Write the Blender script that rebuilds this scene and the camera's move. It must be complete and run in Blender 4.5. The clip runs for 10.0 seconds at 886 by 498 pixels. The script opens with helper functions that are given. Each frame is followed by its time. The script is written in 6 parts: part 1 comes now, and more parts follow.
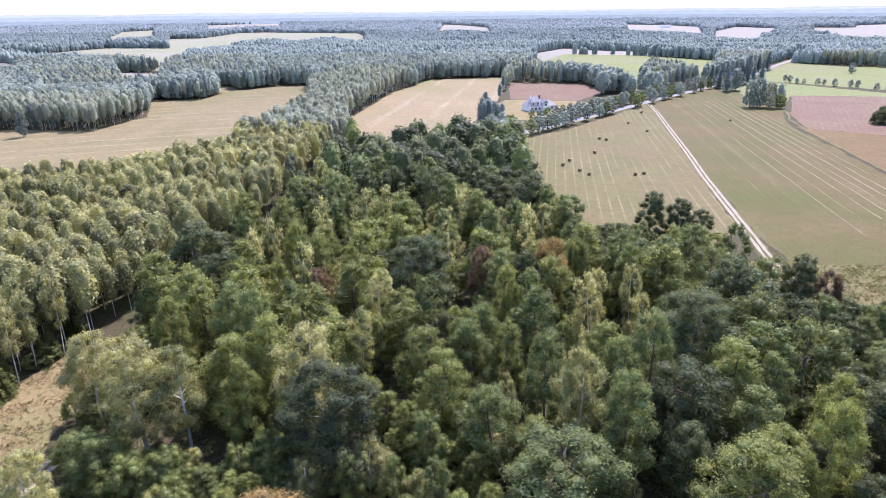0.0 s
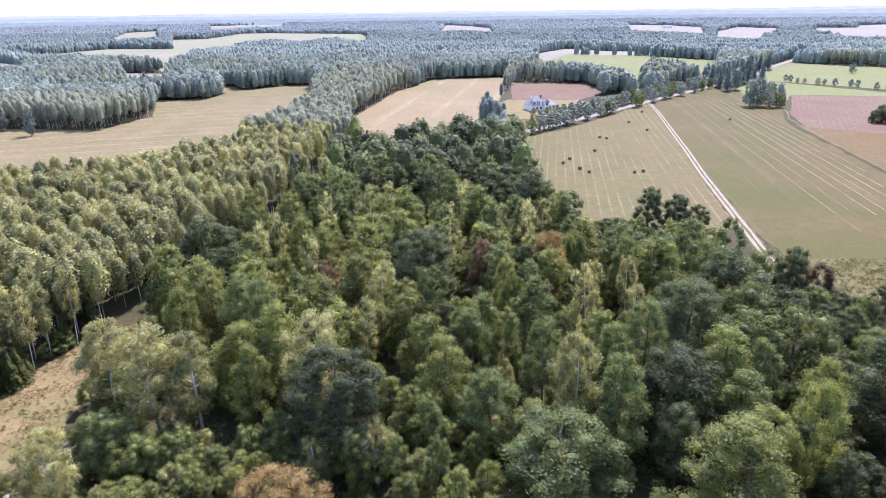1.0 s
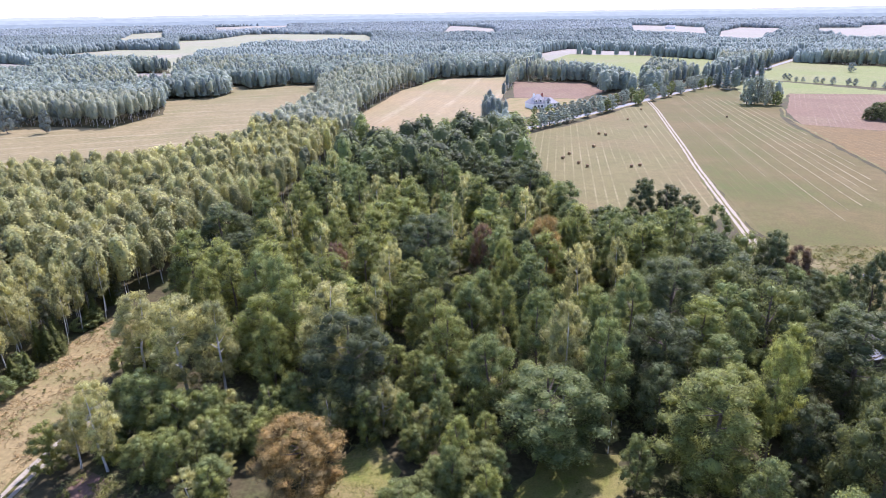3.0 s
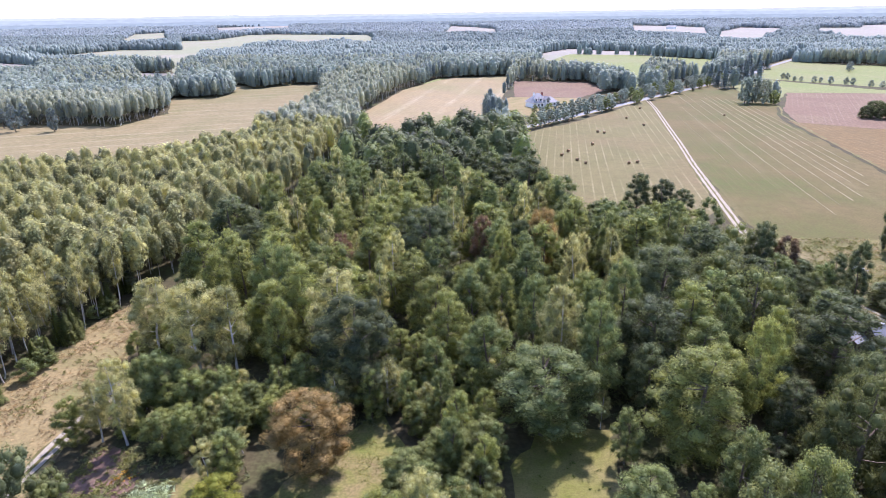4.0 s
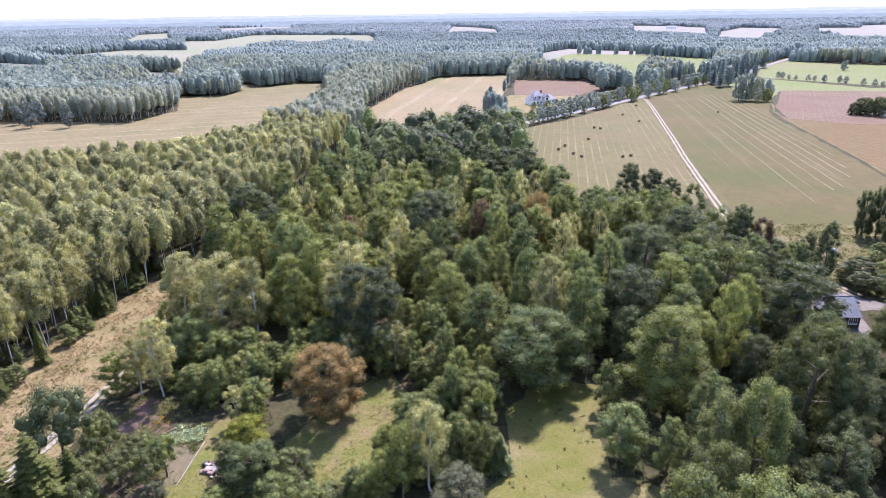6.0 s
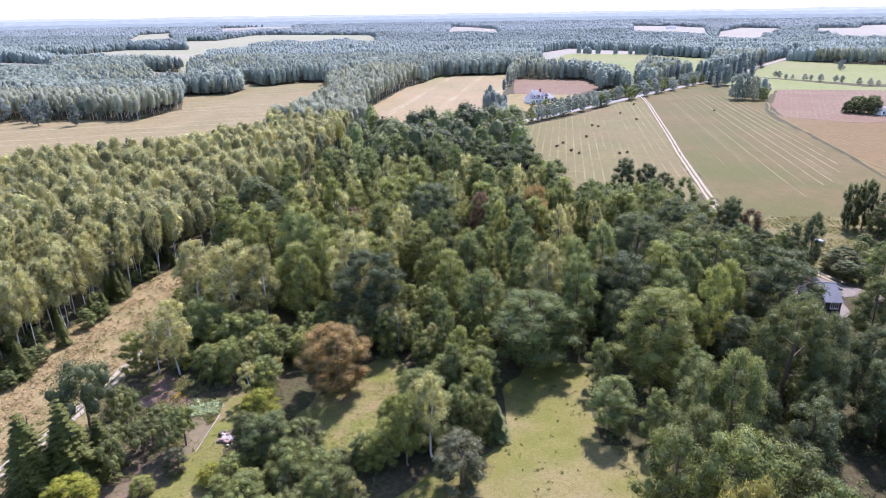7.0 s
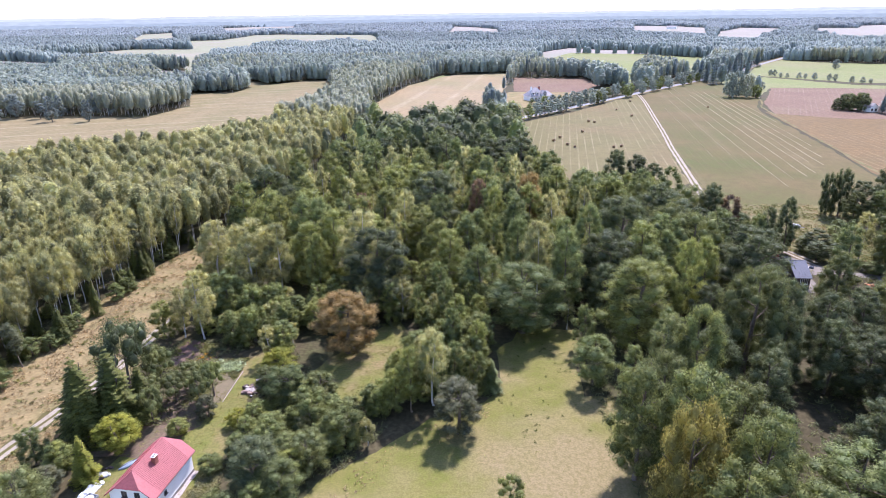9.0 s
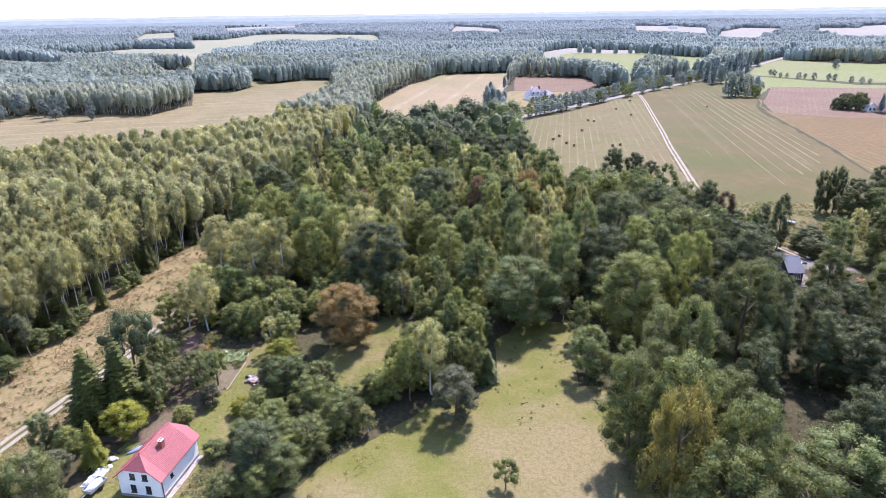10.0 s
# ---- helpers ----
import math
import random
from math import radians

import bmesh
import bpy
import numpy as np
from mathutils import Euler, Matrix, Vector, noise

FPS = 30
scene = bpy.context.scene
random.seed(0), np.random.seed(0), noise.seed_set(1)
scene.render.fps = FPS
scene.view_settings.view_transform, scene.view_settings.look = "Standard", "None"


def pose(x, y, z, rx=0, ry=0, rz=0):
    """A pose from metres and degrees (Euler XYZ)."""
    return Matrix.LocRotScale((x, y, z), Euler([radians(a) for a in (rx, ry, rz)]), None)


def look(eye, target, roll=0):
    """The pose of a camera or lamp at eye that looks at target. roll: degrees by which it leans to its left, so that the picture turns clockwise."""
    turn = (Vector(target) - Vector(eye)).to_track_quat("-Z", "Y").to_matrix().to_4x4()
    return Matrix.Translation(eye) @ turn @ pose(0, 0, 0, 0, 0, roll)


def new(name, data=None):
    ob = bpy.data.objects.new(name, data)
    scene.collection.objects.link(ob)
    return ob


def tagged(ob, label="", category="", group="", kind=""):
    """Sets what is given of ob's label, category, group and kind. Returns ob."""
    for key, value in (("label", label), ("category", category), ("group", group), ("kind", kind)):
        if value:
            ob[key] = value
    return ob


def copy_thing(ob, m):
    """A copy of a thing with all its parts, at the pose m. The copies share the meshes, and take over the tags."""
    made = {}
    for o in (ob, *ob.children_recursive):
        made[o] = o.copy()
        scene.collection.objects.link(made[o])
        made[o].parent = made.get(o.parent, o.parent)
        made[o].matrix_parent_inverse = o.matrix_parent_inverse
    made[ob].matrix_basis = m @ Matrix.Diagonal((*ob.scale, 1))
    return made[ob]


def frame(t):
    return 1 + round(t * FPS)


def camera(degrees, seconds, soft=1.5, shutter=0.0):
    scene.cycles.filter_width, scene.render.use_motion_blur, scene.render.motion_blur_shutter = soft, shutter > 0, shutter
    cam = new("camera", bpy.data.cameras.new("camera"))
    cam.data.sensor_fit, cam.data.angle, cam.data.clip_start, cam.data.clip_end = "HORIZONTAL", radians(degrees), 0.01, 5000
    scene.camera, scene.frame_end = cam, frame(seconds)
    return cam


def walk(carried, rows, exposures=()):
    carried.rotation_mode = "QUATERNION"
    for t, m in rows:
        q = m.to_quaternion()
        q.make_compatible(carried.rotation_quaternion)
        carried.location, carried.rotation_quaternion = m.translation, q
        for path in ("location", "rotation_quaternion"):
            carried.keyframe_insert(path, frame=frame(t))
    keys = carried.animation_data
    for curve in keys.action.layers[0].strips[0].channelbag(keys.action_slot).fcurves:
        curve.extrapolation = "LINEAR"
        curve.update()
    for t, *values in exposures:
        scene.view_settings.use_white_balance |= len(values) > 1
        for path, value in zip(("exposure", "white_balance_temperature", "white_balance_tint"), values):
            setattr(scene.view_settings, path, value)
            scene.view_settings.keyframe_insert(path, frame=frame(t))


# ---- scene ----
from mathutils import geometry

# ---- camera ----
cam = camera(71.0, 10.0, 0.45)
PATH = [
    (0, -1.544, 0.758, 65.243, 2.874, -21.054, -0.623),
    (0.5, -1.377, -1.222, 65.160, 2.992, -21.029, -0.661),
    (1, -1.202, -3.388, 65.076, 3.103, -21.005, -0.695),
    (1.5, -1.023, -5.740, 64.993, 3.207, -20.982, -0.727),
    (2, -0.843, -8.265, 64.909, 3.302, -20.962, -0.755),
    (2.5, -0.666, -10.945, 64.826, 3.387, -20.942, -0.781),
    (4, -0.162, -19.734, 64.576, 3.582, -20.894, -0.839),
    (4.5, -0.004, -22.873, 64.493, 3.627, -20.881, -0.853),
    (5, 0.151, -26.109, 64.410, 3.665, -20.870, -0.863),
    (6.5, 0.626, -36.361, 64.162, 3.741, -20.845, -0.877),
    (7, 0.802, -39.908, 64.079, 3.760, -20.840, -0.875),
    (7.5, 0.996, -43.449, 63.997, 3.781, -20.836, -0.871),
    (8, 1.215, -46.895, 63.914, 3.805, -20.834, -0.863),
    (8.5, 1.465, -50.107, 63.832, 3.836, -20.834, -0.853),
    (9, 1.757, -52.887, 63.749, 3.878, -20.835, -0.839),
    (9.5, 2.099, -54.960, 63.667, 3.934, -20.837, -0.823),
    (10, 2.502, -55.957, 63.585, 4.008, -20.842, -0.803),
]


def gaze(x, y, z, yaw, pitch, roll):
    a, p = radians(yaw), radians(pitch)
    way = Vector((-math.sin(a) * math.cos(p), math.cos(a) * math.cos(p), math.sin(p)))
    eye = Vector((x, y, z))
    return look(eye, eye + 2 * way, roll)


walk(cam, [(t, gaze(x, y, z, yaw, pitch, roll)) for t, x, y, z, yaw, pitch, roll in PATH], [(0, 1.54, 5870, 29), (10, 1.54, 5870, 29)])

# ---- light ----
SUN_ELEVATION, SUN_AZIMUTH = radians(52), radians(20)
world = bpy.data.worlds.new("world")
scene.world = world
world.use_nodes = True
wn = world.node_tree.nodes
sky = wn.new("ShaderNodeTexSky")
sky.sky_type = "NISHITA"
sky.sun_disc = False
sky.sun_elevation, sky.sun_rotation = SUN_ELEVATION, SUN_AZIMUTH
sky.air_density, sky.dust_density, sky.ozone_density = 1.0, 0.6, 1.5
world.node_tree.links.new(sky.outputs["Color"], wn["Background"].inputs["Color"])
wn["Background"].inputs["Strength"].default_value = 0.15
sun = new("sun", bpy.data.lights.new("sun", "SUN"))
sun.data.energy, sun.data.angle, sun.data.color = 3.8, radians(0.6), (1.0, 0.98, 0.97)
sun_way = Vector((math.sin(SUN_AZIMUTH) * math.cos(SUN_ELEVATION), math.cos(SUN_AZIMUTH) * math.cos(SUN_ELEVATION), math.sin(SUN_ELEVATION)))
sun.matrix_world = look(sun_way * 200, (0, 0, 0))


# ---- materials ----
def material(name):
    m = bpy.data.materials.new(name)
    m.use_nodes = True
    nt = m.node_tree
    return m, nt, nt.nodes["Principled BSDF"]


def node(nt, kind, **values):
    n = nt.nodes.new(kind)
    for k, v in values.items():
        n.inputs[k].default_value = v
    return n


def math_node(nt, op, a, b=None):
    n = nt.nodes.new("ShaderNodeMath")
    n.operation = op
    for i, v in enumerate((a, b)):
        if v is None:
            continue
        if isinstance(v, (int, float)):
            n.inputs[i].default_value = v
        else:
            nt.links.new(v, n.inputs[i])
    return n.outputs[0]


def mix_colour(nt, fac, a, b, blend="MIX"):
    n = nt.nodes.new("ShaderNodeMix")
    n.data_type, n.blend_type = "RGBA", blend
    if isinstance(fac, (int, float)):
        n.inputs[0].default_value = fac
    else:
        nt.links.new(fac, n.inputs[0])
    for slot, v in ((6, a), (7, b)):
        if isinstance(v, tuple):
            n.inputs[slot].default_value = (*v, 1)
        else:
            nt.links.new(v, n.inputs[slot])
    return n.outputs[2]


def noise_at(nt, scale, detail=3.0, stretch=(1, 1, 1), turn=0.0, rough=0.55):
    """Noise over world places, in periods a metre, stretched and turned about z."""
    geo = nt.nodes.new("ShaderNodeNewGeometry")
    rot = nt.nodes.new("ShaderNodeVectorRotate")
    rot.rotation_type = "Z_AXIS"
    rot.inputs["Angle"].default_value = radians(turn)
    nt.links.new(geo.outputs["Position"], rot.inputs["Vector"])
    mul = nt.nodes.new("ShaderNodeVectorMath")
    mul.operation = "MULTIPLY"
    mul.inputs[1].default_value = stretch
    nt.links.new(rot.outputs[0], mul.inputs[0])
    tex = node(nt, "ShaderNodeTexNoise", Scale=scale, Detail=detail, Roughness=rough)
    nt.links.new(mul.outputs[0], tex.inputs["Vector"])
    return tex.outputs["Fac"]


def ramp(nt, fac, lo, hi):
    n = nt.nodes.new("ShaderNodeMapRange")
    n.inputs["From Min"].default_value, n.inputs["From Max"].default_value = lo, hi
    nt.links.new(fac, n.inputs["Value"])
    return n.outputs[0]


def foliage(name, a, b, through_light=0.35, gloss=0.16, glow=(1.28, 1.2, 0.92), vary=1.0):
    """Leaves: from tree to tree between two colours, from spray to spray a little lighter or darker, lit through from behind."""
    m, nt, p = material(name)
    info, geo = nt.nodes.new("ShaderNodeObjectInfo"), nt.nodes.new("ShaderNodeNewGeometry")
    att = nt.nodes.new("ShaderNodeAttribute")
    att.attribute_name = "tint"
    fac = math_node(nt, "FRACT", math_node(nt, "ADD", info.outputs["Random"], att.outputs["Fac"]))
    col = mix_colour(nt, fac, a, b)
    col = mix_colour(nt, ramp(nt, noise_at(nt, 0.55, 2.0), 0.35, 0.65), col, tuple(0.5 * (x + y) * k for x, y, k in zip(a, b, (1.25, 1.15, 0.9))))
    shade = math_node(nt, "ADD", math_node(nt, "MULTIPLY", geo.outputs["Random Per Island"], vary), 1 - 0.5 * vary)
    whole = math_node(nt, "FRACT", math_node(nt, "MULTIPLY", fac, 7.3))
    shade = math_node(nt, "MULTIPLY", shade, math_node(nt, "ADD", math_node(nt, "MULTIPLY", whole, 0.4), 0.8))
    grey = nt.nodes.new("ShaderNodeCombineColor")
    for i in range(3):
        nt.links.new(shade, grey.inputs[i])
    col = mix_colour(nt, 1.0, col, grey.outputs[0], "MULTIPLY")
    nt.links.new(col, p.inputs["Base Color"])
    p.inputs["Roughness"].default_value, p.inputs["Specular IOR Level"].default_value = 0.6, gloss
    tr = nt.nodes.new("ShaderNodeBsdfTranslucent")
    warm = mix_colour(nt, 1.0, col, glow, "MULTIPLY")
    nt.links.new(warm, tr.inputs["Color"])
    mx = nt.nodes.new("ShaderNodeMixShader")
    mx.inputs[0].default_value = through_light
    nt.links.new(p.outputs[0], mx.inputs[1])
    nt.links.new(tr.outputs[0], mx.inputs[2])
    nt.links.new(mx.outputs[0], nt.nodes["Material Output"].inputs["Surface"])
    return m


def surface(name, a, b, scale=1.0, rough=0.85, bump=0.3, fine=8.0, metal=0.0, stripes=None, c=None, patch=0.05, grit=0.25, spot=None):
    """A plain worn surface: two colours in patches, fine grain, optional rows (turn, period, strength, colour) and a third colour in large patches."""
    m, nt, p = material(name)
    col = mix_colour(nt, ramp(nt, noise_at(nt, scale, 5.0), 0.35, 0.65), a, b)
    if c:
        col = mix_colour(nt, ramp(nt, noise_at(nt, patch, 4.0), 0.48, 0.66), col, c)
    if spot:
        sx, sy, size, tone = spot
        geo, far = nt.nodes.new("ShaderNodeNewGeometry"), nt.nodes.new("ShaderNodeVectorMath")
        far.operation = "DISTANCE"
        far.inputs[1].default_value = (sx, sy, 0)
        nt.links.new(geo.outputs["Position"], far.inputs[0])
        worn = math_node(nt, "ADD", math_node(nt, "DIVIDE", far.outputs["Value"], size), math_node(nt, "MULTIPLY", noise_at(nt, 0.14, 5.0), 1.6))
        col = mix_colour(nt, math_node(nt, "MULTIPLY", ramp(nt, worn, 1.85, 1.2), 0.85), col, tone)
    for turn, period, strength, tone in stripes or ():
        geo, rot, sep = nt.nodes.new("ShaderNodeNewGeometry"), nt.nodes.new("ShaderNodeVectorRotate"), nt.nodes.new("ShaderNodeSeparateXYZ")
        rot.rotation_type = "Z_AXIS"
        rot.inputs["Angle"].default_value = radians(turn)
        nt.links.new(geo.outputs["Position"], rot.inputs["Vector"])
        nt.links.new(rot.outputs[0], sep.inputs[0])
        wander = math_node(nt, "MULTIPLY", noise_at(nt, 0.02, 1.0), 0.05 * period)
        across = math_node(nt, "FRACT", math_node(nt, "DIVIDE", math_node(nt, "ADD", sep.outputs["X"], wander), period))
        line = ramp(nt, math_node(nt, "ABSOLUTE", math_node(nt, "SUBTRACT", across, 0.5)), 0.13, 0.04)
        broken = ramp(nt, noise_at(nt, 0.35, 3.0, (1, 0.03, 0), turn), 0.36, 0.52)
        some = ramp(nt, noise_at(nt, 0.02, 2.0), 0.3, 0.6)
        fac = math_node(nt, "MULTIPLY", math_node(nt, "MULTIPLY", line, broken), math_node(nt, "MULTIPLY", some, strength))
        col = mix_colour(nt, fac, col, tone)
    col = mix_colour(nt, math_node(nt, "MULTIPLY", ramp(nt, noise_at(nt, scale * 6, 3.0), 0.45, 0.62), 0.45), col, tuple(0.72 * x for x in b))
    grain = noise_at(nt, fine, 3.0)
    dark = mix_colour(nt, grit, col, tuple(0.35 * x for x in a))
    col = mix_colour(nt, ramp(nt, grain, 0.4, 0.6), dark, col)
    nt.links.new(col, p.inputs["Base Color"])
    p.inputs["Roughness"].default_value, p.inputs["Metallic"].default_value = rough, metal
    p.inputs["Specular IOR Level"].default_value = 0.3 if rough < 0.8 else 0.05
    bm = node(nt, "ShaderNodeBump", Strength=bump, Distance=0.1)
    nt.links.new(grain, bm.inputs["Height"])
    nt.links.new(bm.outputs[0], p.inputs["Normal"])
    return m


LEAF = {
    "birch": foliage("birch_leaves", (0.317, 0.306, 0.154), (0.232, 0.256, 0.130), 0.55),
    "sallow": foliage("sallow_leaves", (0.131, 0.158, 0.060), (0.160, 0.182, 0.064), 0.45),
    # for far broadleaf trees: distance haze is painted into this grey-green
    "hornbeam": foliage("hazed_green_leaves", (0.196, 0.234, 0.206), (0.253, 0.292, 0.249), 0.35, 0.12, (1.05, 1.05, 0.95), 0.3),
    # birch leaves for the distance, paled and greyed by painted haze
    "aspen": foliage("hazed_birch_leaves", (0.301, 0.319, 0.248), (0.247, 0.270, 0.214), 0.42, 0.15, (1.15, 1.12, 0.9), 0.3),
    "oak": foliage("oak_leaves", (0.069, 0.087, 0.046), (0.111, 0.130, 0.060), 0.42),
    "alder": foliage("alder_leaves", (0.110, 0.142, 0.058), (0.162, 0.191, 0.076), 0.46),
    "lime": foliage("lime_leaves", (0.215, 0.233, 0.077), (0.158, 0.190, 0.070), 0.52),
    "willow": foliage("willow_leaves", (0.135, 0.151, 0.063), (0.104, 0.123, 0.049), 0.45),
    "chestnut": foliage("chestnut_leaves", (0.285, 0.193, 0.084), (0.203, 0.160, 0.070), 0.45, 0.1),
    "weeping": foliage("weeping_willow_leaves", (0.235, 0.215, 0.07), (0.205, 0.195, 0.065), 0.5),
    "golden": foliage("golden_leaves", (0.26, 0.27, 0.045), (0.22, 0.24, 0.045), 0.5),
    "purple": foliage("purple_leaves", (0.083, 0.087, 0.049), (0.096, 0.103, 0.058), 0.35),
    "spruce": foliage("spruce_needles", (0.066, 0.077, 0.022), (0.091, 0.100, 0.027), 0.35, 0.1),
    "scots": foliage("scots_needles", (0.115, 0.13, 0.08), (0.14, 0.15, 0.088), 0.35, 0.1),
    # needles of far trees, their blue-grey is haze put into the colour
    "pine": foliage("hazed_pine_needles", (0.150, 0.182, 0.180), (0.186, 0.219, 0.209), 0.35, 0.1, (1.05, 1.05, 0.95), 0.3),
    "dry": foliage("dry_leaves", (0.15, 0.095, 0.065), (0.14, 0.105, 0.07), 0.4, 0.1),
}
BARK = surface("brown_bark", (0.12, 0.09, 0.065), (0.19, 0.155, 0.12), 2.0, bump=0.6)
WHITE_BARK = surface("birch_bark", (0.62, 0.60, 0.55), (0.42, 0.40, 0.36), 1.4, bump=0.4)
GROUND = surface("woodland_floor", (0.06, 0.05, 0.026), (0.08, 0.066, 0.034), 0.12, c=(0.066, 0.074, 0.026), patch=0.05, fine=1.2, grit=0.4)
GRASS = surface("short_grass", (0.112, 0.118, 0.024), (0.160, 0.140, 0.045), 0.22, c=(0.205, 0.160, 0.078), patch=0.06, fine=3.2, grit=0.22, spot=(15, 22, 17, (0.205, 0.157, 0.082)))
LAWN = surface("mown_lawn", (0.119, 0.131, 0.029), (0.166, 0.147, 0.048), 0.3, c=(0.205, 0.144, 0.077), patch=0.12, fine=2.2, grit=0.35)
ROUGH = surface("rough_olive_grass", (0.145, 0.124, 0.045), (0.178, 0.142, 0.068), 0.12, c=(0.098, 0.104, 0.034), patch=0.05, fine=1.2, grit=0.45)
DRY = surface("dry_grass", (0.250, 0.185, 0.086), (0.195, 0.152, 0.070), 0.22, c=(0.148, 0.139, 0.051), patch=0.09, fine=1.6, grit=0.4)
SAND = surface("pale_sand", (0.31, 0.265, 0.20), (0.25, 0.212, 0.158), 0.4, fine=3.0)
ASPHALT = surface("worn_asphalt", (0.25, 0.245, 0.24), (0.21, 0.205, 0.20), 0.4, fine=3.0)


# ---- mesh helpers ----
def mesh_of(name, bm, mats):
    me = bpy.data.meshes.new(name)
    bm.to_mesh(me)
    bm.free()
    for m in mats if isinstance(mats, (list, tuple)) else [mats]:
        me.materials.append(m)
    return me


def part(name, bm, mat, parent=None, label="", m=None):
    ob = new(name, mesh_of(name, bm, mat))
    if parent:
        ob.parent = parent
    if m is not None:
        ob.matrix_basis = m
    return tagged(ob, label)


def box(bm, x0, x1, y0, y1, z0, z1, bevel=0.0):
    r = bmesh.ops.create_cube(bm, size=1.0, matrix=Matrix.Translation(((x0 + x1) / 2, (y0 + y1) / 2, (z0 + z1) / 2)) @ Matrix.Diagonal((x1 - x0, y1 - y0, z1 - z0, 1)))
    if bevel:
        es = list({e for v in r["verts"] for e in v.link_edges})
        bmesh.ops.bevel(bm, geom=es, offset=bevel, segments=1, affect="EDGES")
    return bm


def boxed(*a, bevel=0.0):
    return box(bmesh.new(), *a, bevel=bevel)


def poly(bm, pts):
    return bm.faces.new([bm.verts.new(p) for p in pts])


def slab(pts, thick):
    """A plate of that thickness under the outline pts."""
    bm = bmesh.new()
    f = poly(bm, pts)
    bm.normal_update()
    n = f.normal.copy()
    r = bmesh.ops.extrude_face_region(bm, geom=[f])
    bmesh.ops.translate(bm, verts=[v for v in r["geom"] if isinstance(v, bmesh.types.BMVert)], vec=-n * thick)
    bmesh.ops.recalc_face_normals(bm, faces=bm.faces)
    return bm


def tri_mesh(name, verts, tris, mats, tint=None, slot=None):
    """A mesh from arrays of places and triangles."""
    me = bpy.data.meshes.new(name)
    me.vertices.add(len(verts))
    me.vertices.foreach_set("co", np.ascontiguousarray(verts, dtype=np.float32).ravel())
    me.loops.add(3 * len(tris))
    me.loops.foreach_set("vertex_index", np.ascontiguousarray(tris, dtype=np.int32).ravel())
    me.polygons.add(len(tris))
    me.polygons.foreach_set("loop_start", np.arange(0, 3 * len(tris), 3, dtype=np.int32))
    if slot is not None:
        me.polygons.foreach_set("material_index", np.ascontiguousarray(slot, dtype=np.int32))
    me.update(calc_edges=True)
    if tint is not None:
        me.attributes.new("tint", "FLOAT", "POINT").data.foreach_set("value", np.ascontiguousarray(tint, dtype=np.float32))
    for m in mats:
        me.materials.append(m)
    return me


def inside(pts, x, y):
    """Which of the places x, y lie inside the outline pts."""
    hit = np.zeros(x.shape, bool)
    for (x0, y0), (x1, y1) in zip(pts, pts[1:] + pts[:1]):
        if y0 != y1:
            hit ^= ((y0 > y) != (y1 > y)) & (x < (x1 - x0) * (y - y0) / (y1 - y0) + x0)
    return hit


# ---- ground, fields, road ----
bm = bmesh.new()
bmesh.ops.create_circle(bm, cap_ends=True, segments=96, radius=6000)
ground = tagged(part("ground", bm, GROUND), "dry grassy woodland floor reaching to the horizon", "ground", kind="structure")

